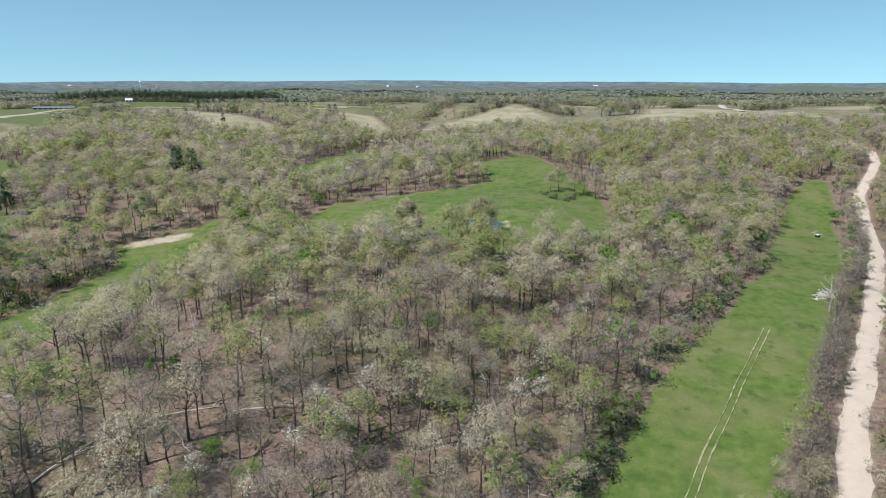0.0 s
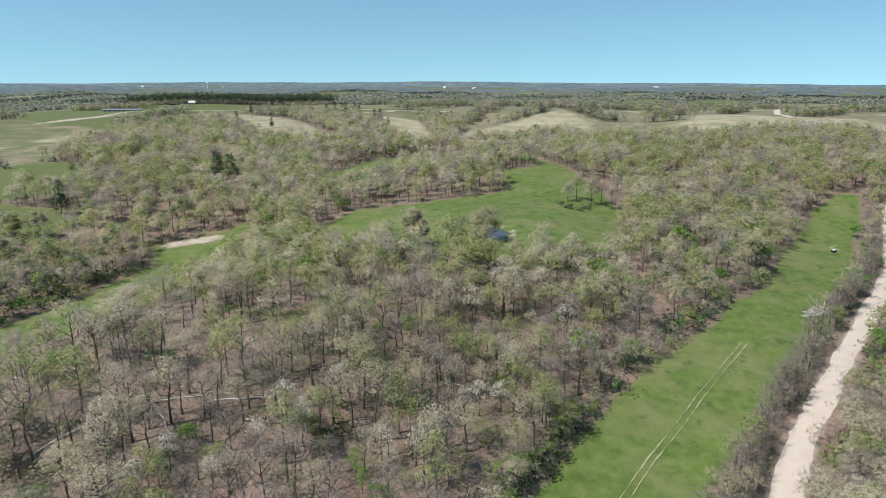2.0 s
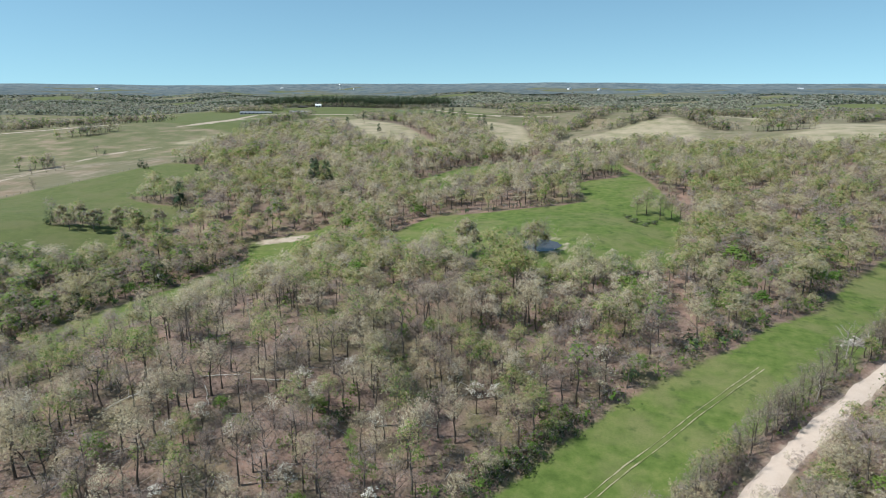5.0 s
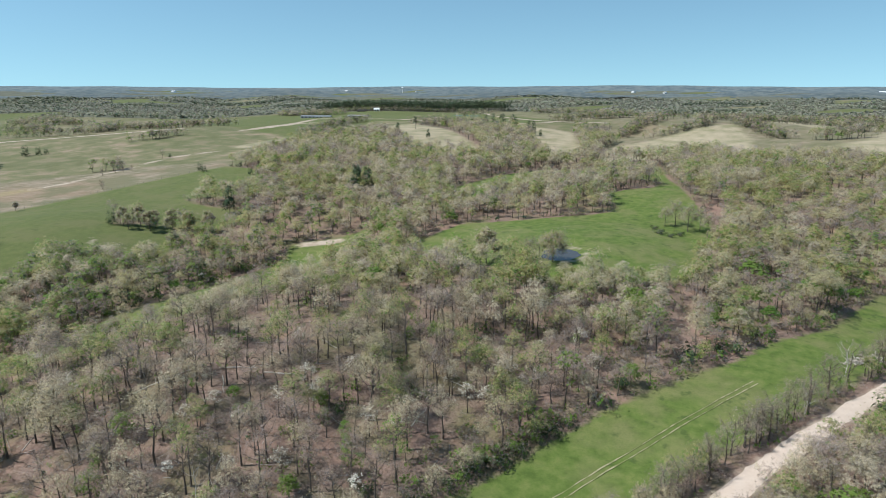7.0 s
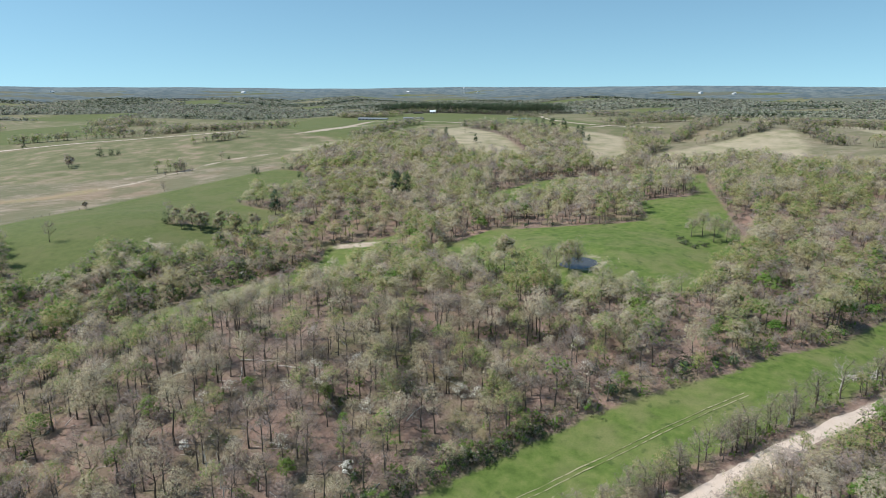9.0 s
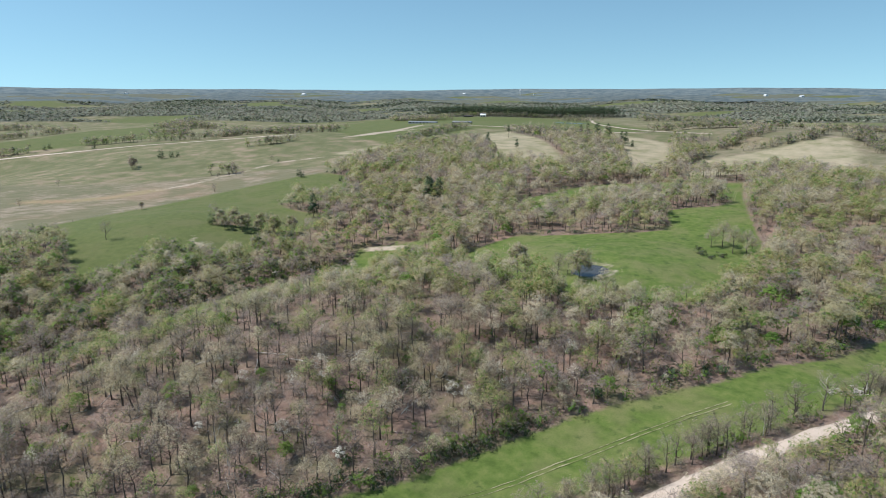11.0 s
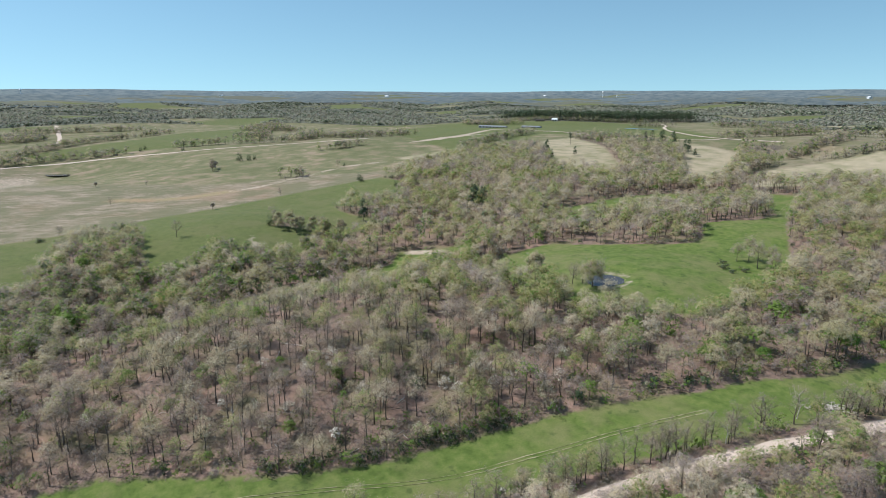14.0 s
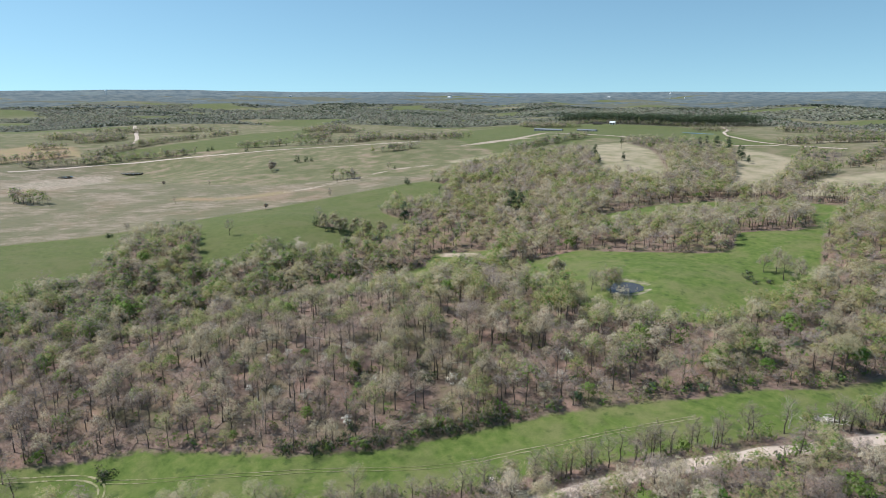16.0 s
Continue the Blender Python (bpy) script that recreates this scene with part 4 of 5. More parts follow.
tint = tints(x, y, kind, rng, 80)
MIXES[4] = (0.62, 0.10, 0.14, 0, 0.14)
far_models = models(300, tall=12.0, wide=5.0, base=0.0, twigs=0, leaves=46, leaf_size=1.4, twig_width=0.2, limbs=0, lobes=5, loose=0.35, fill=1.1, core=6, plump=1.0)
stand("far_woods", rows(x, y, kind, size, tint, rng), far_models, "hedges and woods between far fields")

# to the horizon: one small mound of foliage for each crown
clump_models = [shrub(400 + k, 9 if k == 3 else 7, 4.6, 6, 4.2, mix, 1.0, 1.0)[1] for k, mix in enumerate(
    [{CROWN: 5, SPROUT: 2}, {CROWN: 6, SPROUT: 1}, {CROWN: 5, DARK: 1}, {DARK: 3, CROWN: 3}, {CROWN: 4, SPROUT: 3}, {CROWN: 7}])]
rng = np.random.default_rng(14)
r = 1500 * (3000 / 1500) ** rng.uniform(0, 1, 38000)
a = radians(-40) + radians(126) * rng.uniform(0, 1, len(r))
x, y = -np.sin(a) * r, np.cos(a) * r
keep = wooded(x, y) > 0
x, y, r = x[keep], y[keep], r[keep]
dark = (patchy(x, y, 150, 4) + 0.2 * rng.normal(size=len(x))) > 0.55
kind = np.where(dark, 3, rng.choice([0, 1, 2, 4, 5], size=len(x), p=[0.2, 0.18, 0.17, 0.15, 0.30]))
stand("horizon_woods", np.stack([x, y, kind, np.clip(r / 1700, 0.8, 2.4) * rng.uniform(0.7, 1.25, len(x)), np.clip(0.62 + 0.25 * patchy(x, y, 200) + rng.normal(size=len(x)) * 0.15, 0.02, 0.98)], 1),
      clump_models, "grey-green woods out to the horizon", low=1.0)

# ---- backdrop: rolling woodland with painted blue haze, out to the sky ----
def backdrop():
    a, r = np.meshgrid(np.linspace(radians(-75), radians(125), 501), np.r_[np.linspace(2900, 4700, 37), np.linspace(4740, 4890, 6)])
    a, r = a.ravel(), r.ravel()
    x, y = -np.sin(a) * r, np.cos(a) * r
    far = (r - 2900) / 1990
    roll = 8 * np.sin(x / 260 + 1.5 * np.sin(y / 430)) * np.sin(y / 310 + 1) + 5 * np.sin(r / 95 + 3 * np.sin(a * 9)) + 2.0 * np.sin(a * 143 + r / 31) + 1.2 * np.sin(a * 311 + r / 17)
    last = np.clip((r - 4700) / 190, 0, 1)
    z = np.minimum(height(x, y) + 2 + roll * (0.6 + 0.6 * far), 66 + 20 * np.clip((a - 0.6) / 0.6, 0, 1) + roll * 0.4) * (1 - last) + last * (82 + 18 * np.clip((a - 0.6) / 0.6, 0, 1) + 7 * np.sin(a * 5 + 1) + 3 * np.sin(a * 17) + 1.2 * np.sin(a * 61))
    n = 501
    i = (np.arange(len(r) // n - 1)[:, None] * n + np.arange(n - 1)).ravel()
    me = linear_mesh("backdrop", np.stack([x, y, z], 1), np.concatenate([np.stack([i, i + 1, i + n + 1], 1), np.stack([i, i + n + 1, i + n], 1)]), [])
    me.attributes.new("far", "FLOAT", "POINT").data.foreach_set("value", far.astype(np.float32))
    m, nodes, links, b = material("hazed_far_country", 1.0)
    where = nodes.new("ShaderNodeTexCoord").outputs["Object"]
    woods = noise_at(nodes, links, 0.02, 6, 0.75, where)
    fields = noise_at(nodes, links, 0.0035, 4, 0.6, where)
    colour = ramp(nodes, links, woods, (0.42, (0.02, 0.027, 0.02)), (0.58, (0.095, 0.098, 0.075)))
    colour = mixed(nodes, links, ramp(nodes, links, fields, (0.60, (0, 0, 0)), (0.68, (0.3, 0.3, 0.3))), colour, (0.10, 0.115, 0.08))
    links.new(colour, b.inputs["Base Color"])
    # haze painted in as a blue glow that grows with distance
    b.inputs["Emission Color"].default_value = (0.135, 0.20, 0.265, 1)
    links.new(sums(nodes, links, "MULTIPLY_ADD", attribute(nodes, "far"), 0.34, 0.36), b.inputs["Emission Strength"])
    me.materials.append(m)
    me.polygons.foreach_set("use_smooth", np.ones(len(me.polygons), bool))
    tagged(new("backdrop", me), "wooded country rolling to the horizon in painted blue-grey haze", "hills", kind="structure")


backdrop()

# ---- pine wood, understorey, thickets ----
PINES = [(-800, 1300), (-610, 1292), (-500, 1392), (-385, 1528), (-470, 1650), (-840, 1480)]
x, y, rng = scatter(21, -820, -370, 1280, 1660, 9.0)
keep = signed(PINES, x, y) > 0
pine_models = [joined(conifer(500 + k, 24, 4.8, 0.12, 46, 2.1, 3, 0.45)) for k in range(3)]
stand("pine_wood", np.stack([x[keep], y[keep], rng.integers(3, size=keep.sum()), rng.uniform(0.85, 1.1, keep.sum()), rng.uniform(0.2, 0.8, keep.sum())], 1), pine_models, "dark even block of tall pines behind the far farm")

brush = [shrub(520 + k, 2.7, 2.0, 56, 0.5, mix, plump=0.5)[1] for k, mix in enumerate(
    [{SPROUT: 5, NEW: 1}, {SPROUT: 3, NEW: 3, GREEN: 1}, {GREEN: 4, NEW: 2}, {GREEN: 6}, {DARK: 5, GREEN: 1}])]
x, y, rng = scatter(22, -260, 240, -30, 300, 3.1)
inside = wooded(x, y)
edge = (inside > -0.5) & (inside < 6)
keep = (edge & (rng.uniform(size=len(x)) < 0.75)) | ((inside > 6) & (rng.uniform(size=len(x)) < 0.34 + 0.25 * (patchy(x, y, 18, 9) > 0.25) + 0.2 * (x > 15) + 0.35 * (x < -132)))
keep &= np.hypot(x - 70, y) < 330
x, y, edge = x[keep], y[keep], edge[keep]
kind = np.where(edge, rng.choice(5, size=len(x), p=[0.50, 0.30, 0.08, 0.04, 0.08]), rng.choice(5, size=len(x), p=[0.62, 0.32, 0.03, 0.02, 0.01]))
kind = np.where((x < -132) & (y < 300), rng.choice(5, size=len(x), p=[0.2, 0.1, 0.2, 0.1, 0.4]), kind)
stand("thicket", np.stack([x, y, kind, rng.uniform(0.5, 1.35, len(x)) * np.where(edge, 1.25, 1.0) * np.where((x > 15) & (y < 235), 1.35, 1.0), np.clip(rng.normal(0.5, 0.2, len(x)), 0, 1)], 1), brush, "grey brush, saplings and small cedars along the edges of the woods", "bushes")
far_brush = [shrub(540 + k, 3.0, 2.4, 40, 0.85, mix)[1] for k, mix in enumerate([{SPROUT: 5, NEW: 1}, {SPROUT: 2, NEW: 3, GREEN: 1}, {DARK: 4, SPROUT: 2}])]
x, y, rng = scatter(23, -420, 320, 60, 620, 4.6)
inside = wooded(x, y)
keep = (inside > -0.5) & (inside < 6) & (np.hypot(x - 70, y) >= 330) & (rng.uniform(size=len(x)) < 0.9)
stand("field_edge_brush", np.stack([x[keep], y[keep], rng.choice(3, size=keep.sum(), p=[0.5, 0.3, 0.2]), rng.uniform(0.6, 1.4, keep.sum()), rng.uniform(0.2, 0.8, keep.sum())], 1), far_brush, "low grey brush along the field edges", "bushes")

# ---- dead branches on the forest floor ----
rng = np.random.default_rng(31)
pieces = Pieces()
bx, by = rng.uniform(-190, 110, 5200), rng.uniform(10, 215, 5200)
for x0, y0 in zip(bx[wooded(bx, by) > 3], by[wooded(bx, by) > 3]):
    long, a, thick = 0.8 + 4.5 * rng.uniform() ** 3, rng.uniform(0, 2 * math.pi), rng.uniform(0.05, 0.13)
    x1, y1 = x0 + long * math.cos(a), y0 + long * math.sin(a)
    pieces.add(*tube(np.array([x0, y0, float(height(x0, y0)) + 0.08]), np.array([x1, y1, float(height(x1, y1)) + 0.1 + 0.12 * long * rng.uniform()]), thick, 0.4 * thick, 3), PALE if rng.uniform() < 0.3 else WOOD)
v, f, m = pieces.arrays()
tagged(new("dead_branches", linear_mesh("dead_branches", v, f, PLANT_SLOTS, m, np.repeat(rng.uniform(0, 1, len(v) // 6), 6))), "fallen grey branches strewn over the leaf litter", "branches", kind="stuff")

# ---- single trees ----
MADE = {}


def single_tree(name, key, build, label, x, y, size=1.0, turn=0.0, group="", category="tree", tint=0.5):
    """Places a tree; the first of a key is built, the others are copies of it."""
    if key not in MADE:
        MADE[key] = plant_thing(name, build(), label, category, group, tint)
        ob = MADE[key]
    else:
        ob = copy_thing(MADE[key], pose(0, 0, 0))
    ob.location = (x, y, float(height(x, y)))
    ob.rotation_euler = (0, 0, radians(turn))
    ob.scale = (size,) * 3
    return ob


def bare_lone():
    return broadleaf(601, 13, 4.2, 0.2, 800, 420, 0.42, 0.09, BARE, limbs=12, lobes=10, plump=0.6)


for x, y, size in ((-265, 176, 1.0), (-361, 331, 0.62), (-445, 209, 0.66), (-530, 283, 0.6), (-515, 118, 0.6), (-346, 131, 0.62), (-351, 134, 0.5), (-443, 474, 0.8), (-432, 404, 0.7), (-428, 410, 0.6), (3, 234, 0.72), (1, 246, 0.95), (4.5, 250, 0.75), (-1, 253, 0.6), (-414, 377, 0.6), (-411, 388, 0.5), (-410, 396, 0.6), (-408, 403, 0.5), (-353, 325, 0.5), (-594, 397, 0.95)):
    single_tree("bare_tree", "bare", bare_lone, "leafless lone tree standing in the grass", x, y, size, 37 * size * 10, "lone field trees", tint=0.3)
for x, y, size in ((-572, 385, 1.0), (-560, 378, 0.85), (-580, 394, 0.75), (-341, 248, 0.5), (-578, 250, 0.5)):
    single_tree("budding_tree", "budding_far", lambda: broadleaf(605, 13, 5.0, 0.14, 300, 900, 0.8, 0.16, (0.75, 0.22, 0.03, 0), limbs=9, core=150, plump=0.9), "grey-brown budding tree in the pasture", x, y, size, 70 * size, "lone field trees", tint=0.4)
for x, y, size in ((-238, 240, 0.85), (-231, 237, 0.7), (-230, 245, 0.95), (-224, 250, 0.8), (-221, 243, 0.9), (-216, 255, 0.95), (-212, 249, 0.75), (-208, 260, 0.9), (-203, 254, 0.85), (-200, 266, 0.95)):
    single_tree("budding_tree", "clump", lambda: broadleaf(606, 13, 5.0, 0.14, 320, 1300, 0.7, 0.14, (0.3, 0.62, 0.08, 0), limbs=9, core=120, plump=0.9), "olive budding tree in a clump jutting into the green field", x, y, size, 310 * size + 7 * x, "trees of the field clump", tint=0.6)
for x, y, size in ((-243, 237, 1.0), (-337, 411, 0.85), (-327, 405, 0.75), (-600, 441, 1.35), (-592, 450, 1.0), (-588, 456, 0.8), (-791, 466, 1.0), (-870, 438, 0.9), (-878, 449, 0.9), (-440, 481, 0.55), (-271, 407, 0.95), (-276, 402, 0.7)):
    single_tree("evergreen_tree", "round_dark", lambda: conifer(610, 9.0, 3.6, 0.08, 620, 0.6, 5, 0.6), "dark green round-topped evergreen tree in the pasture", x, y, size, 95 * size, "dark field trees", tint=0.7)
for x, y, size in ((-157, 368, 1.2), (-150, 371, 1.1), (-161, 375, 1.05), (-212, 300, 0.9), (-262, 645, 0.8), (-255, 630, 0.7), (-270, 662, 0.85), (-285, 657, 0.7), (-233, 666, 0.55), (-245, 632, 0.55), (-140, 785, 0.9), (-128, 775, 0.5),
                   (-150, 800, 0.8), (-200, 850, 0.9), (-190, 862, 0.85), (-212, 842, 0.9), (-178, 835, 0.8), (-225, 850, 0.75), (-206, 858, 0.8)):
    single_tree("pine_tree", "pine", lambda: conifer(615, 20, 5.8, 0.15, 1000, 1.0, 5, 0.4), "tall dark green pine rising out of the bare woods", x, y, size, 130 * size, "dark pines")
single_tree("pine_tree", "tall_pine", lambda: conifer(616, 17, 4.0, 0.55, 420, 0.8, 5, 0.5), "tall pine with bare trunk alone on the straw-coloured hill", -292, 759, 1.0)
single_tree("budding_tree", "pond_tree", lambda: broadleaf(620, 13, 6.4, 0.06, 1400, 4200, 0.5, 0.07, (0.45, 0.50, 0.05, 0), limbs=12, lobes=10, fill=1.1, core=300, plump=0.8), "broad budding tree leaning over the pond", 11.3, 247.2, 1.12, tint=0.7)
single_tree("budding_tree", "meadow_tree", lambda: broadleaf(621, 13, 5.4, 0.12, 500, 2600, 0.6, 0.06, (0.15, 0.8, 0.05, 0), limbs=10, core=300, plump=0.8), "pale olive budding tree at the foot of the meadow", -17, 239, 1.25)
for x, y, size in ((57, 346, 1.15), (64, 337, 1.2), (70, 343, 1.05), (52, 341, 0.85), (74, 333, 1.0)):
    single_tree("bare_tree", "corner", lambda: broadleaf(625, 12.5, 4.6, 0.22, 700, 1200, 0.45, 0.08, (0.5, 0.46, 0.04, 0), limbs=10, plump=0.8), "bare tree in a small group at the meadow corner", x, y, size, 50 * size, "meadow corner trees")
for x, y, size in ((50, 322, 1.2), (56, 318, 1.0), (60, 326, 1.1), (47, 331, 0.9), (-339, 115, 1.3), (-40, 17, 1.5), (24, 109, 1.5), (28, 113, 1.8), (32, 120, 1.6), (35, 127, 1.5), (38, 131, 1.7), (16, 92, 1.4), (14, 87, 1.6),
                   (4, 72, 1.7), (6, 77, 1.4), (20, 101, 1.3), (41, 137, 1.4), (3, 89, 1.3), (2, 127, 1.7), (-4, 125, 1.5), (-16, 109, 1.4), (-3, 65, 1.6), (30, 116, 1.3), (22, 106, 1.5)):
    single_tree("cedar_bush", "bush", lambda: shrub(630, 2.2, 2.3, 520, 0.34, {DARK: 5, SPROUT: 4, GREEN: 1}, plump=0.4), "dark round cedar bush in the grass", x, y, size, 80 * size, "cedar bushes", "bush")
for x, y, size in ((2, 88, 1.0), (-38, 71, 0.8), (-150, 205, 0.9), (59, 103, 0.7)):
    single_tree("dogwood_tree", "dogwood", lambda: broadleaf(635, 5.2, 1.8, 0.15, 120, 420, 0.3, 0.05, (0.12, 0.06, 0.02, 0.8), limbs=6), "small dogwood tree covered in white blossom", x, y, size, 200 * size, "dogwoods")
for x, y, size in ((-28, 69, 0.8), (-22, 68, 0.85), (-19, 66, 0.75), (103, 163, 0.75), (117, 192, 1.0), (-95, 55, 0.9), (-190, 150, 1.1), (-205, 120, 1.0), (-60, 140, 0.7)):
    single_tree("sycamore_tree", "sycamore", lambda: broadleaf(640, 12.5, 4.0, 0.2, 130, 60, 0.3, 0.05, BARE, limbs=9, bark=PALE), "leafless tree with pale whitish limbs", x, y, size, 150 * size, "pale trees", tint=0.6)
for x, y, size in ((-53, 65, 0.85), (-51, 62, 0.7), (-48, 77, 0.6), (-34, 92, 0.75), (-32, 95, 0.6), (-8, 100, 0.85), (-6, 97, 0.7), (-2, 92, 0.9), (0, 94, 0.7), (-77, 117, 0.95), (-60, 77, 0.65),
                   (20, 141, 0.6), (36, 176, 0.75), (13, 111, 0.6), (25, 111, 0.7), (-4, 128, 0.7), (-34, 145, 0.9), (-31, 147, 0.7), (-33, 95, 0.6), (13, 136, 0.6), (-67, 127, 0.8), (-34, 41, 0.7), (-31, 43, 0.55),
                   (14, 83, 0.7), (16, 85, 0.6), (-85, 114, 1.0), (-82, 117, 0.8), (-16, 103, 0.7), (-41, 88, 0.7), (8, 103, 0.8), (34, 128, 0.6), (-56, 13, 0.8), (-173, 190, 1.1), (-168, 195, 1.0), (-2, 212, 1.5), (10, 216, 1.4), (-14, 218, 1.4), (-24, 222, 1.3), (20, 212, 1.3)):
    single_tree("sapling_tree", "sapling", lambda: broadleaf(645, 8.2, 2.8, 0.1, 60, 700, 0.32, 0.05, (0.04, 0.1, 0.86, 0), limbs=6), "small tree in bright fresh green leaf", x, y, size, 210 * size + 7 * x, "green saplings", tint=0.5)
for x, y, size in ((-43, 83, 0.8), (-25, 110, 1.0), (-41, 91, 0.75), (-32, 89, 0.7), (31, 147, 0.85), (45, 159, 0.95), (-14, 82, 0.9), (-16, 120, 1.05), (-21, 109, 0.8), (22, 147, 0.9), (38, 156, 0.85), (-4, 106, 0.9), (-83, 211, 1.0), (-39, 127, 0.8), (15, 129, 0.9), (27, 142, 0.8), (38, 172, 1.0), (-75, 76, 1.1), (8, 133, 0.9), (20, 131, 0.9), (-24, 75, 0.8), (3, 108, 0.85), (-64, 36, 0.85), (-82, 37, 0.8), (-62, 44, 0.8), (-27, 99, 0.85), (-20, 105, 0.9)):
    single_tree("pale_tree", "pale", lambda: broadleaf(648, 11.0, 3.3, 0.34, 420, 1500, 0.25, 0.04, (0.12, 0.68, 0.0, 0.2), limbs=10, lobes=10), "tree with cream-white young buds over a thin trunk", x, y, size, 310 * size + 11 * x, "pale budding trees", tint=0.0)


road_rng = np.random.default_rng(41)
for k in range(78):
    s = road_rng.uniform(0, 1) * 8
    (ax, ay), (bx, by) = ROAD[2 + int(s)], ROAD[3 + int(s)]
    f = s % 1
    nx, ny = by - ay, ax - bx
    n = math.hypot(nx, ny)
    off = -road_rng.uniform(5.6, 8.8)
    x, y = ax + (bx - ax) * f + nx / n * off, ay + (by - ay) * f + ny / n * off
    v = int(road_rng.integers(2))
    single_tree("roadside_tree", f"roadside {v}", lambda: broadleaf(650 + v, 11.0, 3.0, 0.15, 950, 360, 0.3, 0.045, BARE if v else (0.85, 0.15, 0, 0), limbs=11, lobes=9, plump=0.6), "grey half-bare tree in the row beside the gravel road", x, y, road_rng.uniform(0.7, 1.35), road_rng.uniform(0, 360), "roadside trees", tint=0.15 + 0.3 * v)


for x, y, size in ((-59, -8, 0.9), (-50, -7, 1.0), (-41, -9, 0.9), (-31, -3, 0.85), (-64, 1, 0.8), (-21, 2, 0.8), (-69, 9, 1.0), (-66, 14, 0.9), (-60, 12, 0.7), (-74, 16, 1.0)):
    single_tree("roadside_tree", "roadside 1", None, "", x, y, size, 190 * size + 13 * x)


# ---- dead wood on the forest floor ----
def dead_wood(seed, long, girth, boughs, slot, rise=0.0):
    """A fallen or leaning trunk along x with broken boughs."""
    rng = np.random.default_rng(seed)
    pieces, branch = Pieces(), Pieces()
    pts = [np.array([long * k / 4, rng.normal() * 0.04 * long * (k > 0), girth * 0.8 + rise * long * k / 4 + rng.normal() * 0.05]) for k in range(5)]
    for k in range(4):
        pieces.add(*tube(pts[k], pts[k + 1], girth * (1 - 0.17 * k), girth * (1 - 0.17 * (k + 1)), 6), slot)
    for _ in range(boughs):
        k = rng.uniform(0.35, 1)
        p = np.array([long * k, 0, girth * 0.7 + rise * long * k])
        w = np.array([rng.uniform(0.2, 1), rng.normal() * 0.8, abs(rng.normal()) * 0.5])
        q = p + w / np.linalg.norm(w) * long * rng.uniform(0.1, 0.28)
        branch.add(*tube(p, q, girth * 0.35, girth * 0.08, 4), slot)
        branch.add(*tube(q, q + rng.normal(size=3) * [0.7, 0.7, 0.25] + [0.5, 0, 0.1], girth * 0.14, girth * 0.04, 3), slot)
    return pieces.arrays(), branch.arrays()


def dead_thing(name, pair, label, category, x, y, turn, lift=0.0, group=""):
    root = tagged(new(name), label, category, group)
    for part_name, (v, f, m) in zip(("log", "bough"), pair):
        new(part_name, linear_mesh(part_name, v, f, PLANT_SLOTS, m, np.full(len(v), 0.5))).parent = root
    d = 3.0
    c, s = math.cos(radians(turn)), math.sin(radians(turn))
    slope = math.atan2(float(height(x + d * c, y + d * s)) - float(height(x, y)), d)
    root.matrix_basis = pose(x, y, float(height(x, y)) + lift, 0, -math.degrees(slope), 0)
    root.rotation_euler = Euler((0, -slope, radians(turn)))
    return root


dead_thing("fallen_tree", dead_wood(700, 18, 0.2, 12, PALE, 0.03), "long bleached fallen tree lying across the leaf litter", "fallen tree", -67, 88, 64)
dead_thing("fallen_tree", dead_wood(701, 11, 0.2, 9, PALE, 0.03), "bleached fallen tree with broken boughs", "fallen tree", -54, 108, 28)
dead_thing("fallen_tree", dead_wood(702, 12, 0.24, 8, PALE, 0.02), "bleached fallen tree with broken boughs", "fallen tree", -42, 112, 20)
leaning = single_tree("budding_oak_tree", "leaning", lambda: broadleaf(704, 16, 6.2, 0.34, 900, 2000, 0.4, 0.05, (0.15, 0.85, 0, 0), limbs=13, lobes=12, plump=0.8), "large dark-trunked oak leaning over with a cream crown", -63.5, 66.5, 1.0, tint=0.2)
leaning.rotation_euler = Matrix.Rotation(radians(16), 3, Vector((0.62, -0.78, 0))).to_euler()
log_rng = np.random.default_rng(31)
first_logs = [dead_thing("fallen_log", dead_wood(710 + k, 7 + 2 * k, 0.13 + 0.03 * k, 7, PALE if k == 1 else WOOD, 0.02), "fallen log on brown leaf litter" if k != 1 else "grey bleached fallen log on leaf litter", "log", -75 + 20 * k, 60 + 18 * k, 40 * k, group="fallen logs") for k in range(3)]
for k in range(46):
    x, y = log_rng.uniform(-105, 70), log_rng.uniform(40, 165)
    if float(wooded(np.array([x]), np.array([y]))[0]) < 4:
        continue
    turn = log_rng.uniform(0, 360)
    slope = math.atan2(float(height(x + 3 * math.cos(radians(turn)), y + 3 * math.sin(radians(turn)))) - float(height(x, y)), 3.0)
    made = copy_thing(first_logs[int(log_rng.integers(3))], pose(0, 0, 0))
    made.location, made.rotation_euler = (x, y, float(height(x, y))), Euler((0, -slope, radians(turn)))
    made.scale = (log_rng.uniform(0.5, 1.1),) * 3


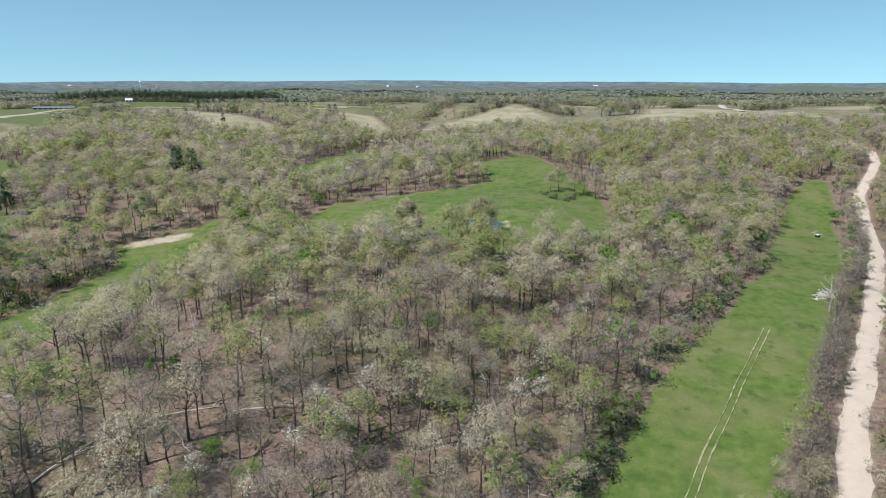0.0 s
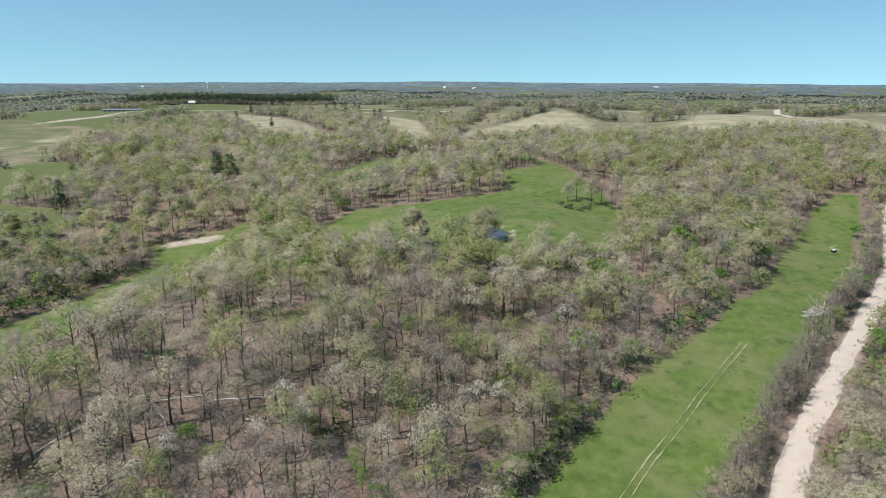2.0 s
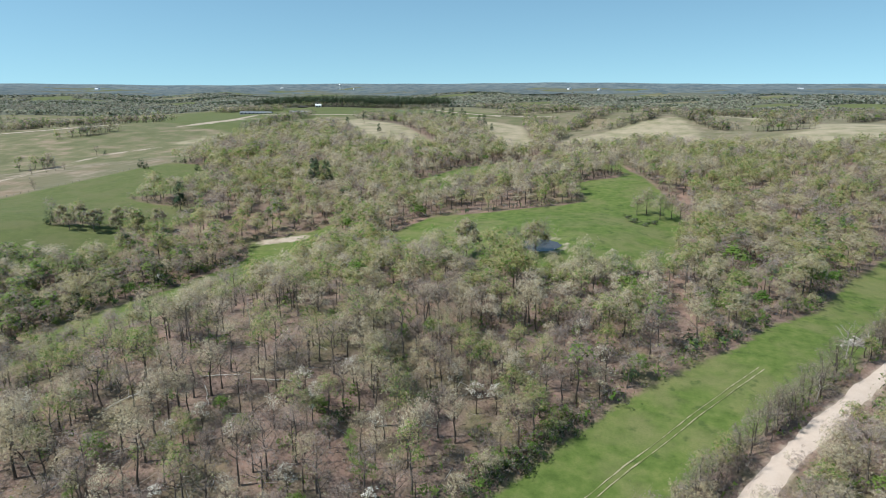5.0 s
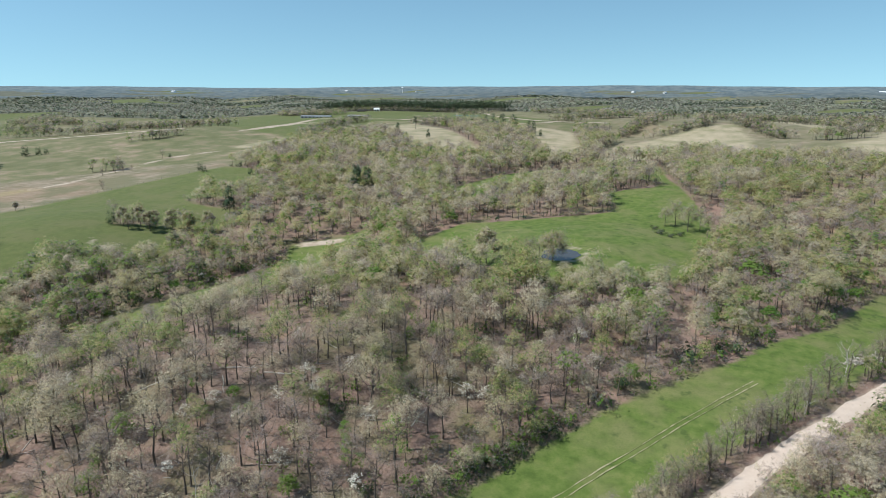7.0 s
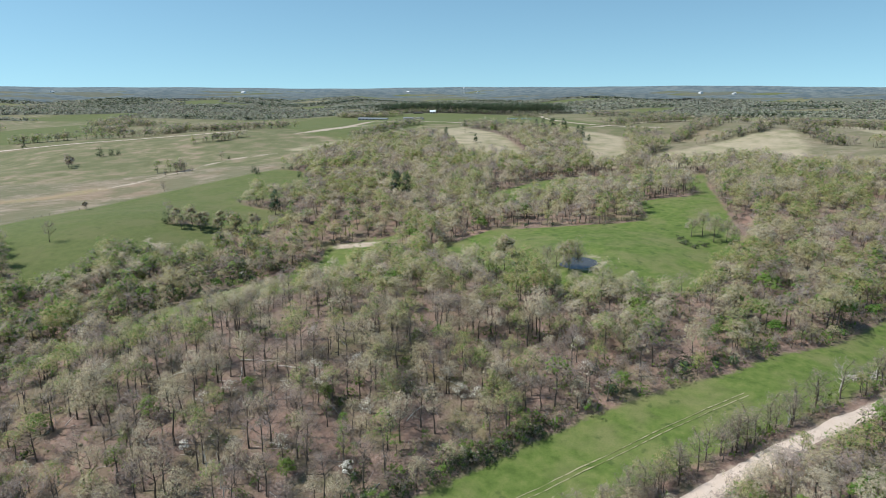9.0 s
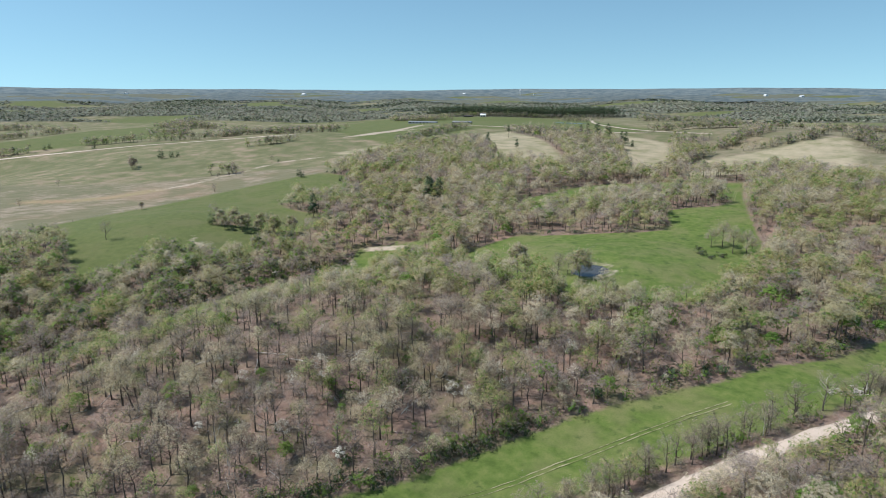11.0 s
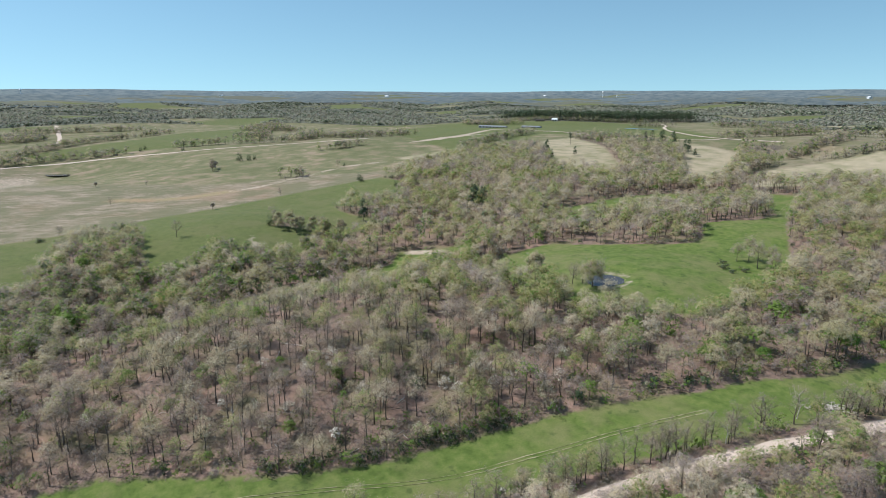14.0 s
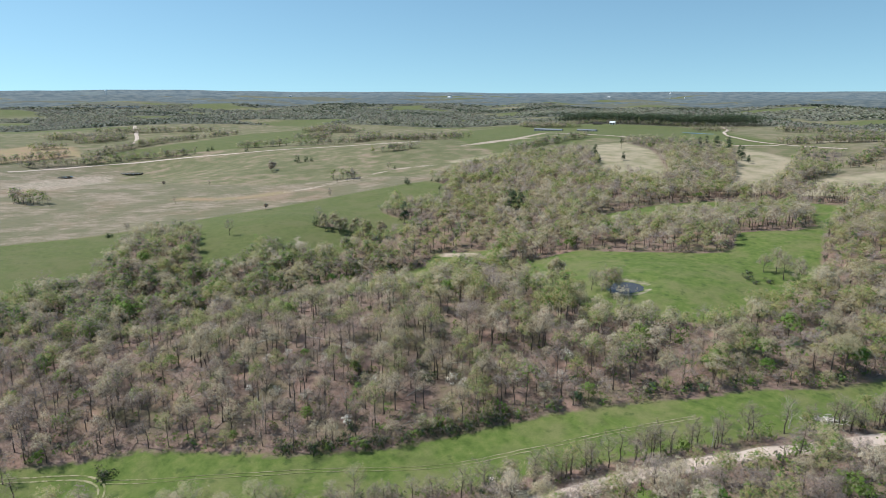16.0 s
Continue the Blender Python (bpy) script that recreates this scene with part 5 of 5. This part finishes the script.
def stick_pile(name, seed, x, y, long, wide, count, slot, label):
    """A heap of bleached limbs thrown together."""
    rng = np.random.default_rng(seed)
    root = tagged(new(name), label, "brush pile")
    for k in range(count):
        pieces = Pieces()
        for _ in range(1):
            p = np.array([rng.normal() * long * 0.3, rng.normal() * wide * 0.3, rng.uniform(0.05, 0.7)])
            w = rng.normal(size=3) * [1, 1, 0.22]
            pieces.add(*tube(p, p + w / np.linalg.norm(w) * rng.uniform(1.2, 3.2), rng.uniform(0.1, 0.34), 0.06, 5), slot)
        v, f, m = pieces.arrays()
        new("limb", linear_mesh("limb", v, f, PLANT_SLOTS, m, np.full(len(v), (0.37 * k) % 1))).parent = root
    root.matrix_basis = pose(x, y, float(height(x, y)), 0, 0, 42)


stick_pile("brush_pile", 51, 125, 207, 12, 4, 90, PALE, "pale bleached brush pile in the green strip")
stick_pile("brush_pile", 52, -25, 132, 5, 4, 22, WOOD, "dark heap of broken limbs under the oaks")
stick_pile("brush_pile", 53, -12, 158, 5, 4, 22, WOOD, "dark heap of broken limbs under the oaks")


# ---- farm buildings and far works ----
METAL = plain("white_sheet_metal", (0.72, 0.74, 0.75), 0.4, 0.06)
DARK_WALL = plain("dark_boards", (0.07, 0.065, 0.06), 0.8, 0.2)
PALE_WALL = plain("pale_boards", (0.62, 0.61, 0.58), 0.7, 0.08)
STEEL = plain("galvanised_steel", (0.30, 0.31, 0.32), 0.45, 0.2, metal=0.6)
HIDE = plain("dark_rubber", (0.03, 0.03, 0.032), 0.7, 0.2)


def part(name, bm, mat, parent, label=""):
    me = bpy.data.meshes.new(name)
    bm.to_mesh(me)
    bm.free()
    me.materials.append(mat)
    ob = new(name, me)
    ob.parent = parent
    return tagged(ob, label)


def box(bm, x0, x1, y0, y1, z0, z1, bevel=0.0):
    made = bmesh.ops.create_cube(bm, size=1.0, matrix=Matrix.Translation(((x0 + x1) / 2, (y0 + y1) / 2, (z0 + z1) / 2)) @ Matrix.Diagonal((x1 - x0, y1 - y0, z1 - z0, 1)))
    if bevel:
        edges = list({e for v in made["verts"] for e in v.link_edges})
        bmesh.ops.bevel(bm, geom=edges, offset=bevel, segments=2, affect="EDGES")
    return bm


def building(name, x, y, turn, long, wide, eaves, ridge, wall_mat, roof_mat, label, category="barn", doors=2):
    root = tagged(new(name), label, category)
    bm = bmesh.new()
    a, b = long / 2, wide / 2
    low = [bm.verts.new(p) for p in ((-a, -b, -2), (a, -b, -2), (a, b, -2), (-a, b, -2))]
    high = [bm.verts.new(p) for p in ((-a, -b, eaves), (a, -b, eaves), (a, b, eaves), (-a, b, eaves))]
    peak = [bm.verts.new((-a, 0, ridge - 0.1)), bm.verts.new((a, 0, ridge - 0.1))]
    for f in ((low[0], low[1], high[1], high[0]), (low[2], low[3], high[3], high[2]), (low[1], low[2], high[2], peak[1], high[1]), (low[3], low[0], high[0], peak[0], high[3])):
        bm.faces.new(f)
    part("wall", bm, wall_mat, root)
    for side in (-1, 1):
        bm = bmesh.new()
        pts = [(-a - 0.5, 0, ridge), (a + 0.5, 0, ridge), (a + 0.5, side * (b + 0.6), eaves - 0.2), (-a - 0.5, side * (b + 0.6), eaves - 0.2)]
        top, under = [bm.verts.new(p) for p in pts], [bm.verts.new((p[0], p[1], p[2] - 0.2)) for p in pts]
        bm.faces.new(top), bm.faces.new(under[::-1])
        for k in range(4):
            bm.faces.new((top[k], top[(k + 1) % 4], under[(k + 1) % 4], under[k]))
        bmesh.ops.recalc_face_normals(bm, faces=bm.faces[:])
        part("roof", bm, roof_mat, root)
    for k in range(doors):
        at = -a + long * (k + 0.5) / doors
        part("door", box(bmesh.new(), at - 1.6, at + 1.6, -b - 0.08, -b + 0.05, 0, min(eaves - 0.4, 3.4)), DARK_WALL, root)
    root.matrix_basis = pose(x, y, float(height(x, y)), 0, 0, turn)
    return root


building("barn", -630, 1284, 22, 12, 8.5, 4.2, 7.2, PALE_WALL, METAL, "white barn with a pale metal roof before dark pines")
building("shed", -660, 1270, 22, 20, 7, 2.6, 4.2, DARK_WALL, DARK_WALL, "long dark low shed beside the white barn", "shed", 4)
building("poultry_house", -650, 1072, 10, 62, 10, 2.6, 4.4, STEEL, STEEL, "long low grey metal farm shed in the green field", "shed", 8)
building("poultry_house", -560, 1078, 6, 40, 9, 2.4, 4.0, STEEL, STEEL, "long low grey metal farm shed in the green field", "shed", 6)
far_rng = np.random.default_rng(61)
for a, r in ((3, 3900), (5.5, 3950), (-12, 4100), (14, 4200), (15.2, 4250), (16.5, 4150), (30, 4000), (44, 4200), (-20, 3800), (24, 4300), (58, 4100)):
    x, y = -math.sin(radians(a)) * r, math.cos(radians(a)) * r
    building("farm_building", x, y, far_rng.uniform(0, 180), far_rng.uniform(16, 30), far_rng.uniform(10, 16), 7, 10, METAL, METAL, "white building among the far woods", "building", 3)


def water_tower(x, y):
    root = tagged(new("water_tower"), "white water tower above the far woods", "water tower")
    for name, r0, r1, z0, z1 in (("stem", 2.2, 1.6, -2, 30), ("tank", 3, 7, 28, 33), ("tank_top", 7, 3, 33, 39)):
        bm = bmesh.new()
        bmesh.ops.create_cone(bm, cap_ends=True, segments=20, radius1=r0, radius2=r1, depth=z1 - z0, matrix=Matrix.Translation((0, 0, (z0 + z1) / 2)))
        part(name, bm, METAL, root)
    root.matrix_basis = pose(x, y, float(height(x, y)))


water_tower(-math.sin(radians(25.2)) * 4300, math.cos(radians(25.2)) * 4300)
water_tower(-math.sin(radians(72.5)) * 4200, math.cos(radians(72.5)) * 4200)


def trough(x, y):
    root = tagged(new("feed_trough"), "dark feed trough with a pale lid on the grass", "trough")
    part("tub", box(bmesh.new(), -1.3, 1.3, -0.7, 0.7, 0, 0.75, 0.12), HIDE, root)
    part("lid", box(bmesh.new(), -0.9, 1.2, -0.6, 0.6, 0.76, 0.9, 0.05), METAL, root)
    root.matrix_basis = pose(x, y, float(height(x, y)) + 0.1, 0, 0, 30)


trough(171, 298)


def utility_pole(x, y):
    root = tagged(new("utility_pole"), "tall pale utility pole beside the gravel road", "pole")
    bm = bmesh.new()
    bmesh.ops.create_cone(bm, cap_ends=True, segments=8, radius1=0.2, radius2=0.13, depth=13.5, matrix=Matrix.Translation((0, 0, 6.0)))
    part("pole", bm, plain("weathered_pole", (0.30, 0.27, 0.23), 0.9), root)
    part("crossarm", box(bmesh.new(), -1.2, 1.2, -0.07, 0.07, 11.6, 11.8), plain("weathered_arm", (0.25, 0.22, 0.19), 0.9), root)
    root.matrix_basis = pose(x, y, float(height(x, y)), 0, 0, 20)


utility_pole(330, 520)


def fence(line, gap):
    """A wire fence: each post and two wires that follow the ground."""
    root = tagged(new("fence"), "low wire fence with grey wooden posts between green and dry pasture", "fence")
    pts = np.array(line, float)
    d = np.r_[0, np.cumsum(np.hypot(*np.diff(pts, axis=0).T))]
    at = np.arange(0, d[-1], gap)
    px, py = np.interp(at, d, pts[:, 0]), np.interp(at, d, pts[:, 1])
    pz = height(px, py)
    bm = bmesh.new()
    bmesh.ops.create_cone(bm, cap_ends=True, segments=6, radius1=0.11, radius2=0.09, depth=1.9, matrix=Matrix.Translation((0, 0, 0.55)))
    first = part("post", bm, plain("fence_wood", (0.24, 0.21, 0.18), 0.9), root)
    first.location = (px[0], py[0], pz[0])
    for x, y, z in zip(px[1:], py[1:], pz[1:]):
        post = new("post", first.data)
        post.parent = root
        post.location = (x, y, z)
    for lift in (0.7, 1.2):
        wires = Pieces()
        for k in range(len(px) - 1):
            wires.add(*tube(np.array([px[k], py[k], pz[k] + lift]), np.array([px[k + 1], py[k + 1], pz[k + 1] + lift]), 0.012, 0.012, 3), 0)
        v, f, m = wires.arrays()
        new("wire", linear_mesh("wire", v[:, :3], f, [STEEL])).parent = root


fence([(-363, 50), (-351, 105), (-343, 200), (-345, 250), (-351, 310), (-337, 404), (-327, 431)], 5.5)
